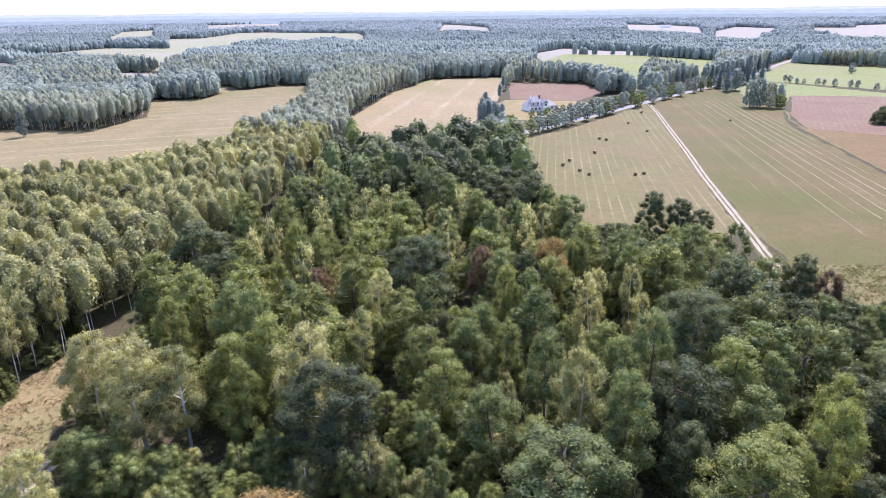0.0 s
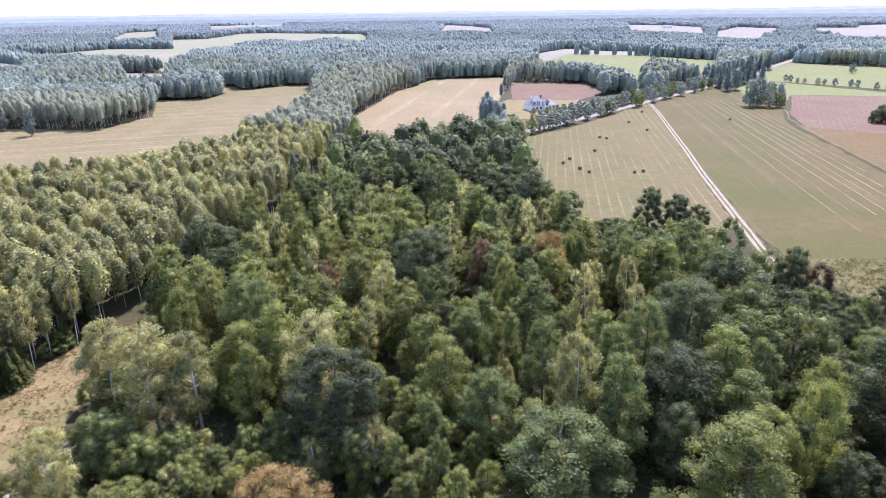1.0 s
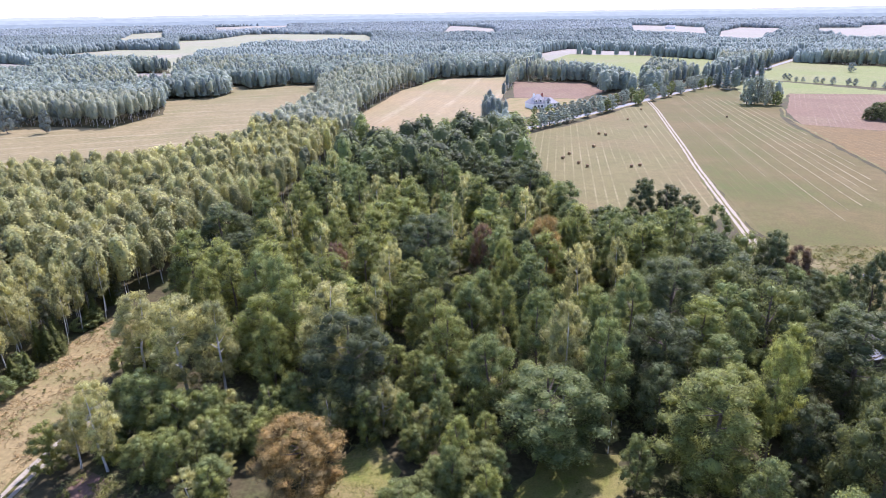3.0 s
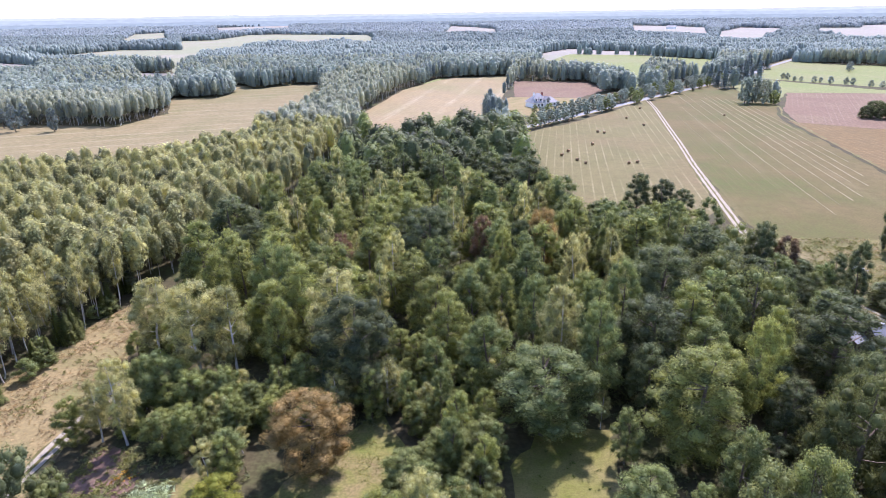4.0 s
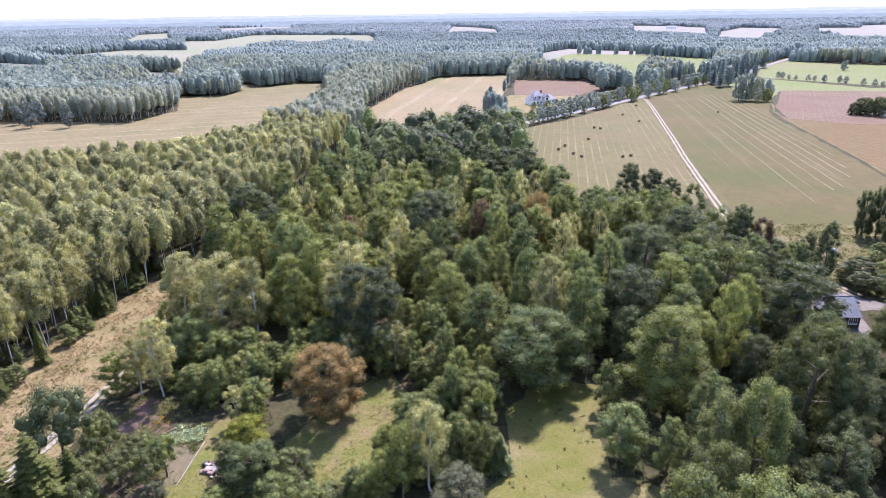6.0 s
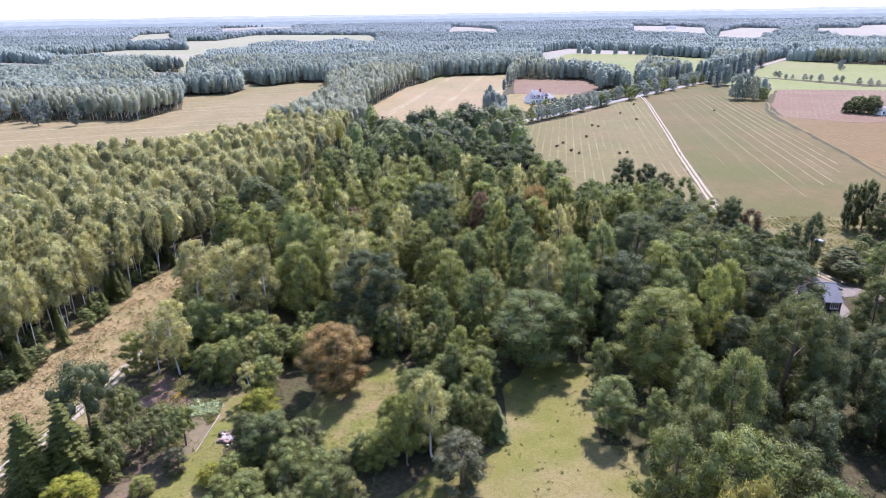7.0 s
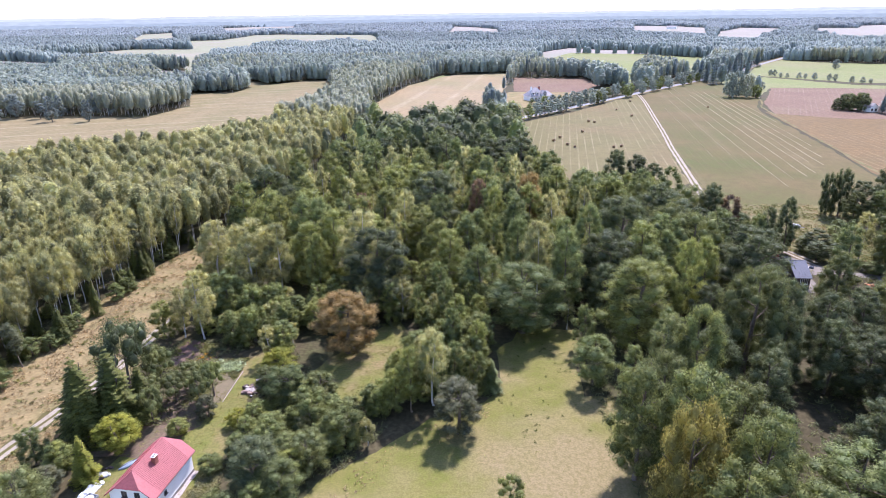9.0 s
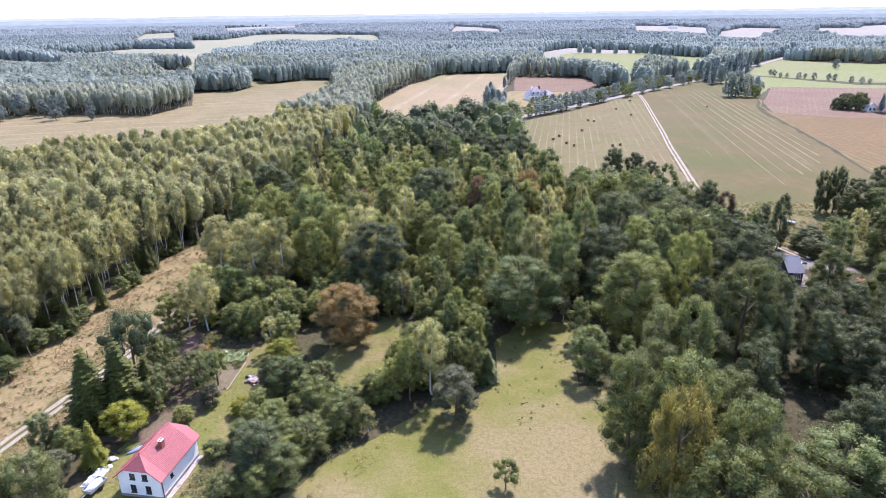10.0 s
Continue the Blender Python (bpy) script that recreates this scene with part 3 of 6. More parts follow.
def crown(shape, h, w, n, size, lobes, seed, core=True):
    """A crown of many leaf sprays on uneven lobes, h high and w wide, of about n sprays."""
    rng = np.random.default_rng(seed)
    if shape == "spruce":
        u = rng.beta(1.05, 1.6, n) * 0.98
        whorl = np.round(u * 16 + rng.normal(0, 0.18, n)) / 16
        ang = rng.uniform(0, 2 * np.pi, n)
        lean = 0.2 * np.sin(3 * ang + 20 * whorl) + 0.2 * np.sin(9 * ang + 9 * whorl)
        reach = w / 2 * (1.02 - whorl) ** 1.0 * (0.9 + lean) + 0.15
        k = rng.uniform(0.35, 1, n) ** 0.6
        at = np.stack([np.cos(ang) * reach * k, np.sin(ang) * reach * k, 0.06 * h + 0.94 * h * whorl - 0.28 * reach * k], 1)
        out = np.stack([np.cos(ang), np.sin(ang), np.full(n, -0.25)], 1)
        up = np.stack([0.45 * np.cos(ang), 0.45 * np.sin(ang), np.ones(n)], 1) + rng.normal(0, 0.25, (n, 3))
        v, t = sprays(rng, at, up, size * rng.uniform(0.7, 1.2, n), 0.5)
        cone = ICO_V * [w * 0.24, w * 0.24, 0.46 * h] + [0, 0, 0.47 * h]
        cone[:, :2] *= np.clip(1.25 - cone[:, 2:] / h, 0.05, 1.2)
        return join([(v, t), (cone, ICO_T)])
    _, foot, prof, lobe, slim, hang, bias = SHAPES[shape]
    us, rs = zip(*prof)
    hc = h * (1 - foot)
    if lobes < 6:
        # far trees: sprays straight on an uneven envelope, over one core
        u = rng.beta(1.1, 1.0, n)
        ang = rng.uniform(0, 2 * np.pi, n)
        f = rng.uniform(0, 6.28, 4)
        lump = 1 + 0.2 * np.sin(3 * ang + 7 * u + f[0]) + 0.12 * np.sin(5 * ang - 11 * u + f[1]) + 0.1 * np.sin(2 * ang + 19 * u + f[2])
        r = np.interp(u, us, rs) * w / 2 * lump * rng.uniform(0.8, 1.08, n)
        at = np.stack([np.cos(ang) * r, np.sin(ang) * r, foot * h + u * hc * (1 + 0.04 * np.sin(4 * ang + f[3]))], 1)
        slope = np.interp(u, (0, 0.4, 0.75, 1), (0.05, 0.45, 1.0, 2.2))
        d = np.stack([np.cos(ang), np.sin(ang), slope], 1)
        v, t = sprays(rng, at, unit(d) + rng.normal(0, 0.3, d.shape) + [0, 0, 0.1], size * rng.uniform(0.65, 1.3, n), max(slim, 0.55), 0.3 * hang)
        # a closed body of turned rings under the sprays
        rings, sides = (0.04, 0.3, 0.6, 0.86), 6
        cv = []
        for q in rings:
            b = 2 * np.pi * np.arange(sides) / sides + 5 * q
            rr = 0.8 * w / 2 * np.interp(q, us, rs) * (1 + 0.2 * np.sin(3 * b + 7 * q + f[0]))
            cv.append(np.stack([rr * np.cos(b), rr * np.sin(b), np.full(sides, foot * h + q * hc)], 1))
        cv = np.concatenate(cv + [np.array([[0, 0, foot * h + 0.97 * hc]])])
        ct = []
        for q in range(len(rings) - 1):
            for b in range(sides):
                e, g = q * sides + b, q * sides + (b + 1) % sides
                ct += [(e, g, e + sides), (g, g + sides, e + sides)]
        ct += [((len(rings) - 1) * sides + b, (len(rings) - 1) * sides + (b + 1) % sides, len(cv) - 1) for b in range(sides)]
        return join([(v, t), (cv, np.array(ct))])
    u = (np.arange(lobes) + rng.uniform(0, 1, lobes)) / lobes * 0.9 + 0.02
    r = np.interp(u, us, rs) * w / 2
    ang = 2.4 * np.arange(lobes) + rng.normal(0, 0.5, lobes)
    lr = np.maximum(lobe * w * (22 / lobes) ** 0.33 * rng.uniform(0.8, 1.25, lobes) * (0.55 + 0.45 * np.interp(u, us, rs)), 0.09 * w)
    off = np.maximum(r - 0.7 * lr, 0) * rng.uniform(0.55, 1.15, lobes)
    c = np.stack([np.cos(ang) * off, np.sin(ang) * off, foot * h + u * hc], 1)
    if shape == "birch":
        c[:, :2] *= rng.uniform(0.7, 1.25, (lobes, 1))
    c[-1, :2] *= 0.3
    c[:, 2] = np.minimum(c[:, 2], h - lr * 0.9)
    tall = 1.35 if shape in ("birch", "pole", "willow") else (0.8 if shape == "pine" else (0.92 if shape == "oak" else 1.0))
    m = int(n * 1.7)
    k = rng.choice(lobes, m, p=lr**2 / (lr**2).sum())
    d = rng.normal(size=(m, 3))
    d[:, 2] += bias * 1.3
    d = unit(d)
    at = c[k] + d * lr[k, None] * [1, 1, tall] * rng.uniform(0.66, 1.28, (m, 1))
    deep = np.zeros(m, bool)
    for j in range(lobes):
        q = (at - c[j]) / [1, 1, tall]
        deep |= (np.linalg.norm(q, axis=1) < 0.7 * lr[j]) & (k != j)
    keep = np.nonzero(~deep)[0][:n]
    at, d = at[keep], d[keep]
    v, t = sprays(rng, at, d + rng.normal(0, 0.45, d.shape) + [0, 0, 0.15], size * rng.uniform(0.6, 1.25, len(at)), slim, hang)
    pieces = [(v, t)]
    if core:
        for j in range(lobes):
            pieces.append((ICO_V * lr[j] * 0.68 * [1, 1, tall] * rng.uniform(0.85, 1.1, (12, 1)) + c[j], ICO_T))
    return join(pieces)


def tube(line, radii, sides):
    """A tapered tube along a line."""
    v, t = [], []
    for p, r in zip(line, radii):
        a = 2 * np.pi * np.arange(sides) / sides
        v.append(np.stack([p[0] + r * np.cos(a), p[1] + r * np.sin(a), np.full(sides, p[2])], 1))
    for i in range(len(line) - 1):
        for j in range(sides):
            a, b = i * sides + j, i * sides + (j + 1) % sides
            t += [(a, b, a + sides), (b, b + sides, a + sides)]
    return np.concatenate(v), np.array(t)


def trunk(shape, h, w, thick, seed, limbs=6, sides=6):
    rng = np.random.default_rng(seed + 900)
    zs = np.array([-0.3, 0.06 * h, 0.35 * h, 0.65 * h, 0.9 * h])
    bend = np.cumsum(rng.normal(0, 0.012 * h, (5, 2)), 0) * (zs[:, None] > 0.1)
    line = np.column_stack([bend, zs])
    pieces = [tube(line, thick * np.array([1.35, 1.0, 0.75, 0.45, 0.12]), sides)]
    for i in range(limbs):
        z = h * rng.uniform(0.28, 0.7)
        a, reach = 2.4 * i + rng.normal(0, 0.3), w * (rng.uniform(0.12, 0.24) if shape in ("birch", "pole") else rng.uniform(0.25, 0.4))
        s = np.array([np.interp(z, zs, line[:, 0]), np.interp(z, zs, line[:, 1]), z])
        e = s + [np.cos(a) * reach, np.sin(a) * reach, (-0.1 if shape == "spruce" else 0.7) * reach]
        mid = (s + e) / 2 + [0, 0, -0.05 * reach]
        pieces.append(tube([s, mid, e], thick * np.array([0.42, 0.3, 0.1]), 4))
    return join(pieces)


BASE_H = {"birch": 17, "pole": 17, "orchard": 6, "oak": 20, "alder": 17, "lime": 18, "willow": 16, "spruce": 14, "pine": 18}
THICK = {"birch": 0.16, "pole": 0.13, "orchard": 0.16, "oak": 0.38, "alder": 0.22, "lime": 0.28, "willow": 0.34, "spruce": 0.22, "pine": 0.22}
# sprays, spray size, lobes for near, middle and far trees of each shape
DETAIL = {
    "near": {"birch": (8500, 0.165, 34), "pole": (6000, 0.17, 24), "orchard": (2600, 0.125, 22), "oak": (14000, 0.205, 54), "alder": (10500, 0.185, 44), "lime": (10500, 0.19, 44), "willow": (14000, 0.20, 52), "spruce": (8500, 0.20, 0), "pine": (3600, 0.21, 18)},
    "grand": {"birch": (10500, 0.155, 40), "pole": (5000, 0.165, 24), "orchard": (5200, 0.095, 30), "oak": (26000, 0.155, 84), "alder": (17000, 0.14, 60), "lime": (20000, 0.14, 64), "willow": (23000, 0.155, 76), "spruce": (9000, 0.19, 0), "pine": (3600, 0.21, 18)},
    "middle": {"birch": (2900, 0.25, 20), "pole": (2300, 0.25, 14), "orchard": (1200, 0.2, 12), "oak": (5000, 0.32, 32), "alder": (3800, 0.28, 26), "lime": (3800, 0.28, 26), "willow": (4600, 0.30, 28), "spruce": (2600, 0.30, 0), "pine": (1300, 0.31, 12)},
    "sparse": {"birch": (900, 0.35, 13), "pole": (720, 0.37, 4), "orchard": (500, 0.3, 8), "oak": (1300, 0.50, 18), "alder": (900, 0.42, 13), "lime": (900, 0.43, 14), "willow": (1000, 0.47, 15), "spruce": (600, 0.52, 0), "pine": (500, 0.42, 3)},
    "far": {"birch": (260, 0.50, 4), "pole": (260, 0.50, 4), "orchard": (200, 0.45, 4), "oak": (560, 0.68, 5), "alder": (380, 0.58, 5), "lime": (380, 0.6, 5), "willow": (400, 0.68, 5), "spruce": (240, 0.8, 0), "pine": (220, 0.55, 3)},
    "distant": {"birch": (80, 0.85, 2), "pole": (80, 0.85, 2), "orchard": (60, 0.7, 2), "oak": (130, 1.25, 2), "alder": (100, 1.0, 2), "lime": (100, 1.0, 2), "willow": (110, 1.2, 2), "spruce": (90, 1.1, 0), "pine": (80, 0.9, 2)},
}
WIDE = {"spruce": 5.2}


def wide(shape):
    return WIDE[shape] if shape in WIDE else SHAPES[shape][0]


_made = {}


def tree_arrays(shape, level, variant):
    key = (shape, level, variant)
    if key not in _made:
        n, size, lobes = DETAIL[level][shape]
        _made[key] = crown(shape, BASE_H[shape], wide(shape), n, size, lobes, 17 * variant + len(shape) * 131)
    return _made[key]


_meshes = {}


def tree_meshes(shape, leaf, level, variant):
    key = (shape, leaf, level, variant)
    if key not in _meshes:
        v, t = tree_arrays(shape, level, variant)
        tv, tt = trunk(shape, BASE_H[shape], wide(shape), THICK[shape], variant, 7 if level in ("near", "grand") else 3, 7 if level in ("near", "grand") else 5)
        _meshes[key] = (tri_mesh("crown", v, t, [LEAF[leaf]]), tri_mesh("trunk", tv, tt, [WHITE_BARK if leaf in ("birch", "aspen") else BARK]))
    return _meshes[key]


NAMES = {"birch": ("birch_tree", "slender birch with pale trunk and olive-green hanging leaves"), "oak": ("oak_tree", "broad dark green oak with rounded leafy lobes"),
         "alder": ("alder_tree", "pointed mid-green alder standing in mixed wood"), "lime": ("lime_tree", "yellow-green leafy lime with uneven crown"),
         "willow": ("willow_tree", "spreading grey-green willow with drooping leaves"), "spruce": ("spruce_tree", "dark green conical spruce with layered branches"),
         "pine": ("pine_tree", "tall pine with bare trunk and tufted crown"), "chestnut": ("chestnut_tree", "round chestnut with rust-brown withered leaves on the lawn"),
         "scots": ("pine_tree", "dark bare-stemmed pine among birches"), "aspen": ("aspen_tree", "dense birch with pale trunk and haze painted into its leaves"), "hornbeam": ("hornbeam_tree", "far broadleaf tree with haze painted into its leaves"), "sallow": ("sallow_tree", "pale grey-green sallow with soft rounded crown"),
         "weeping": ("willow_tree", "tall yellow-green willow with hanging twigs"), "golden": ("golden_shrub", "bright yellow-green garden shrub"), "purple": ("plum_tree", "dark purple-leaved plum with dense crown"),
         "dry": ("dead_tree", "withered red-brown tree standing in green wood")}


def tree(shape, x, y, h, level="near", leaf=None, w=None, variant=0, turn=0.0, label="", group="woodland trees", lean=(0, 0)):
    leaf = leaf or shape
    cm, tm = tree_meshes(shape, leaf, level, variant)
    name, words = NAMES[leaf]
    root = new(name)
    tagged(root, label or words, "shrub" if leaf == "golden" else "tree", group)
    k = h / BASE_H[shape]
    kw = (w / wide(shape)) if w else k
    root.matrix_basis = Matrix.LocRotScale((x, y, 0), Euler((radians(lean[0]), radians(lean[1]), turn)), (kw, kw, k))
    for n, me in (("trunk", tm), ("crown", cm)):
        o = new(n, me)
        o.parent = root
    return root


# trees that stand out: shape, place, height, leaf, width, words
rng = np.random.default_rng(11)
HEROES = [
    ("oak", -25.0, 55.0, 13.8, "chestnut", 12.5, ""),
    ("oak", -21.5, 73, 21, "oak", 15, "large dark green oak rising above the wood's edge"),
    ("alder", -36.5, 80, 17.4, "lime", 7.0, ""), ("birch", -26.5, 82, 22.5, "birch", 10.5, "pale hanging birch behind the dark oak"), ("birch", -19.6, 112, 18.8, "birch", 6.5, "tall pale birch above the mixed wood"),
    ("oak", 10.5, 65, 16.3, "alder", 16.5, "big round olive-green tree at the meadow's end"),
    ("birch", -6.4, 38, 15.6, "birch", 6.5, "hanging birch in a clump beside the meadow"), ("birch", -10, 36, 13, "lime", 5.5, ""), ("birch", -9, 41, 12, "birch", 4.5, ""), ("alder", -3.0, 42, 11, "alder", 5, ""), ("birch", -12.5, 40, 10, "lime", 4.5, ""),
    ("alder", -3, 60, 11.5, "lime", 5.5, ""), ("alder", 1, 63, 10, "lime", 5, ""), ("alder", -6, 65, 12.5, "alder", 5, ""), ("alder", 2.5, 56, 9, "alder", 4.5, ""), ("alder", -1, 69, 10, "lime", 4.5, ""), ("alder", -12, 68, 10, "alder", 4, ""), ("alder", 1, 51, 10.5, "lime", 5, ""), ("alder", -4, 53, 12, "alder", 5.5, ""),
    ("lime", 32, 60, 19.5, "lime", 15, "bright green lime at the wood's edge"),
    ("birch", -51.5, 77.5, 21.5, "birch", 11, "dense hanging birch above the thicket"), ("birch", -46, 79, 20, "birch", 9, ""), ("birch", -63.5, 85.5, 18.5, "birch", 9.5, "dense hanging birch beside the clearing"), ("birch", -56.5, 59.5, 16.5, "birch", 6.5, ""), ("birch", -61, 60, 12, "birch", 5, ""),
    ("orchard", -61.3, 39.2, 14.6, "oak", 10.5, "dark open-crowned oak beside the sandy lane"),
    ("spruce", -61.5, 26.5, 15.2, "spruce", 9, ""), ("spruce", -57.8, 29.5, 14.8, "spruce", 9.5, ""), ("spruce", -64.5, 29, 11, "spruce", 5, ""), ("spruce", -55.5, 33, 10, "spruce", 5.5, ""),
    ("lime", -55.0, 24, 6.6, "golden", 7, "round golden-leaved tree beside dark spruces"), ("spruce", -55.9, 17, 8, "golden", 4.2, "yellow garden conifer with pointed top"),
    ("oak", -32, 37.5, 7.6, "alder", 8, ""), ("willow", -26, 31, 7.2, "sallow", 8.5, ""), ("willow", -20, 27, 6.6, "sallow", 8.5, ""), ("oak", -30, 16, 9.5, "oak", 8.5, ""), ("willow", -24, 21, 6.4, "willow", 7.5, ""), ("lime", -35.5, 45.5, 6.5, "golden", 7, "yellow-green leafy bush beside the lawn strip"), ("lime", -38.4, 31, 3.2, "golden", 4, "yellow-green low bush at the lawn strip"), ("lime", -47.6, 28.4, 3.0, "lime", 4, "pale yellow-green young tree behind the cottage"), ("lime", -36, 39.5, 6.5, "willow", 5, ""), ("willow", -31, 24, 6, "sallow", 6.5, ""), ("oak", -26, 14, 7, "alder", 7, ""),
    ("oak", -2, 30.5, 10, "purple", 8.6, "dark grey-leaved round tree on dry grass"), ("spruce", 3.5, 43, 6.5, "alder", 4.5, ""),
    ("lime", 22.2, 45.6, 10.8, "alder", 8.2, "lone pointed tree casting a shadow on the meadow"),
    ("oak", 36, 35, 21.8, "sallow", 8.5, "grey-green rounded tree above the meadow"), ("lime", 31.5, 35.5, 20, "willow", 9, ""), ("oak", 31, 18.8, 21, "sallow", 11, ""), ("willow", 27.3, 9.8, 21.3, "weeping", 9, "tall yellow-green willow with hanging twigs"), ("oak", 35.3, 9.3, 20.3, "sallow", 9, ""), ("oak", 24, 21, 19.2, "sallow", 9, ""), ("oak", 38, 21, 17, "willow", 9, ""), ("oak", 31, 3.5, 18.3, "sallow", 11, ""), ("oak", 40.5, 4, 15, "sallow", 10, ""), ("oak", 28.5, 27.5, 18, "willow", 8, ""),
    ("willow", 50.5, 51, 21.5, "willow", 14, "wide feathery ash-like tree beside the shed"), ("willow", 61.5, 70, 13.5, "willow", 8.5, ""), ("alder", 79.2, 76.5, 15.4, "willow", 8.5, "tall dull green tree before the shed"), ("alder", 62, 44.5, 15.2, "oak", 9, ""), ("oak", 67.5, 42.5, 13, "oak", 9.5, ""), ("oak", 49.5, 12.5, 13.5, "alder", 12, "broad yellow-green tree at the shaded hollow"), ("alder", 84.5, 113, 17.0, "oak", 6.5, "tall narrow dark tree behind the yard"), ("alder", 79, 111.5, 14.7, "oak", 6, "tall narrow dark tree behind the yard"), ("alder", 75.5, 110, 13, "alder", 6, ""),
    ("oak", 90.5, 78, 7, "oak", 8, "dark round bush beside the gravel yard"), ("oak", 97, 79, 6, "oak", 8, "dark round bush beside the gravel yard"), ("willow", 113.8, 149, 14.4, "oak", 6.5, "tall dark tree above the rough grass"), ("willow", 117, 147.5, 16.3, "oak", 6.5, "tall dark tree above the rough grass"),
    ("oak", 121, 143.3, 13.6, "oak", 9, ""), ("oak", 133, 152, 15.5, "oak", 9, ""), ("oak", 124, 137, 12, "alder", 8.5, ""), ("oak", 131, 143, 15, "oak", 9, ""), ("oak", 117, 139, 11, "willow", 8, ""), ("oak", 138, 146, 14, "oak", 9, ""), ("alder", 143, 152, 14, "alder", 8, ""),
    ("birch", 102.8, 109.3, 14, "birch", 5.2, "pale grey-green birch by the rough grass"), ("alder", 109, 108, 12.4, "alder", 7.5, ""), ("alder", 116, 112, 13, "oak", 7.5, ""), ("alder", 123, 118, 14, "oak", 8, ""),
    ("lime", 91.5, 108.5, 5.5, "oak", 6.5, "broad low bush in rough grass"), ("lime", 96.5, 107, 6.0, "oak", 7, "broad low bush in rough grass"), ("lime", 94, 114.5, 7.0, "oak", 8, "broad low bush in rough grass"), ("lime", 90.2, 115, 4.2, "willow", 4.6, "low bush in rough grass"), ("lime", 99.5, 112.2, 7.0, "sallow", 7, "low bush in rough grass"), ("lime", 109, 122, 4.5, "oak", 6, "low bush in rough grass"), ("lime", 96, 121, 3.2, "alder", 5, "low bush in rough grass"), ("lime", 92, 126, 2.6, "willow", 4, "low bush in rough grass"), ("lime", 88, 122, 3.0, "alder", 4.5, "low bush in rough grass"), ("lime", 106, 128, 3.5, "sallow", 4.6, "low bush in rough grass"), ("lime", 103, 121, 2.8, "willow", 4.2, "low bush in rough grass"), ("lime", 110, 134, 3.5, "alder", 5, "low bush in rough grass"), ("lime", 101, 99.5, 3.4, "sallow", 6, "spreading low bush beside the gravel yard"), ("lime", 83.5, 82.5, 2.2, "alder", 4, "low bush in front of the shed"),
    ("oak", 50, 174, 17, "oak", 9, "dark oak copse at the hay field's edge"), ("oak", 57, 172, 15.5, "oak", 9, ""), ("oak", 63, 170, 13, "oak", 8, ""), ("oak", 66, 164, 8, "lime", 7, ""),
    ("oak", 67, 123, 18, "oak", 8, ""), ("alder", 66, 92, 13.5, "alder", 8, ""), ("oak", 70, 98, 12, "alder", 7.5, ""), ("oak", 65, 103, 14.5, "oak", 8.5, ""), ("alder", 71, 106, 12.5, "willow", 7.5, ""), ("oak", 66, 112, 14, "alder", 8.5, ""), ("alder", 73, 115, 11.5, "oak", 7.5, ""), ("lime", 79, 118, 9, "alder", 7, ""), ("alder", 61, 97, 15, "alder", 8, ""), ("lime", 75, 122, 9.5, "willow", 7, ""), ("lime", 83, 121.5, 7, "oak", 6.5, ""), ("alder", 58, 63, 18, "oak", 9, ""), ("alder", 71, 51, 11, "oak", 8, ""), ("alder", 57, 51.5, 19.5, "oak", 9, ""), ("oak", 64, 51, 17, "oak", 9, ""), ("alder", 54.5, 45.5, 16.5, "oak", 7, ""), ("oak", 72, 121, 15, "dry", 7, "olive-brown oak at the track's end"),
    ("oak", 36, 95.5, 22.3, "oak", 14.5, "big dark oak above the mixed wood"), ("alder", 26.5, 87.5, 23, "alder", 9.5, ""), ("alder", 19.8, 73, 21.5, "alder", 9, "tall feathery alder behind the meadow"), ("birch", 14, 77, 22, "birch", 8, "pale withering birch in the alder wood"), ("alder", 4.5, 93, 18, "lime", 7.5, ""), ("alder", 5.3, 111, 20.5, "lime", 6.5, ""), ("alder", -2.5, 97, 18, "lime", 7, ""), ("willow", 22, 131, 18, "sallow", 8, "silvery sallow in the mixed wood"), ("lime", 31, 122, 21, "sallow", 9, ""), ("alder", 10.5, 86, 20, "alder", 8, ""), ("birch", 43, 65, 22.3, "lime", 7, "slender yellow-green birch beside the meadow"), ("alder", 44, 84, 17.5, "alder", 8.5, ""), ("lime", 50.5, 77, 18.5, "lime", 8, ""), ("lime", 38.8, 76.5, 16.5, "alder", 9.5, ""),
    ("lime", -45.5, 101, 21, "alder", 10, ""), ("lime", -40, 98, 21, "alder", 9, ""), ("lime", -55, 97, 19.5, "lime", 8, ""),
    ("oak", 0.5, 126, 18.5, "dry", 6, ""), ("oak", -33, 118, 16.5, "dry", 6, ""),
    ("oak", 15.5, 126, 20.5, "chestnut", 9, "olive-brown oak turning early in mixed wood"), ("oak", 10, 121, 19, "oak", 8, ""),
    ("oak", -13, 124, 21.5, "oak", 15, "very broad dark oak above the mixed wood"), ("lime", -37, 133, 19, "lime", 9, ""), ("lime", -26, 158, 19, "lime", 9, ""), ("lime", -44, 140, 19, "lime", 8, ""),
    ("willow", 190, 448, 19, "hornbeam", 11, "dense tree in a copse alone in the mown field"), ("willow", 196, 450, 20, "hornbeam", 11, "dense tree in a copse alone in the mown field"), ("willow", 202, 446, 18, "aspen", 11, "dense tree in a copse alone in the mown field"), ("willow", 208, 443, 10, "alder", 8, "dense tree in a copse alone in the mown field"),
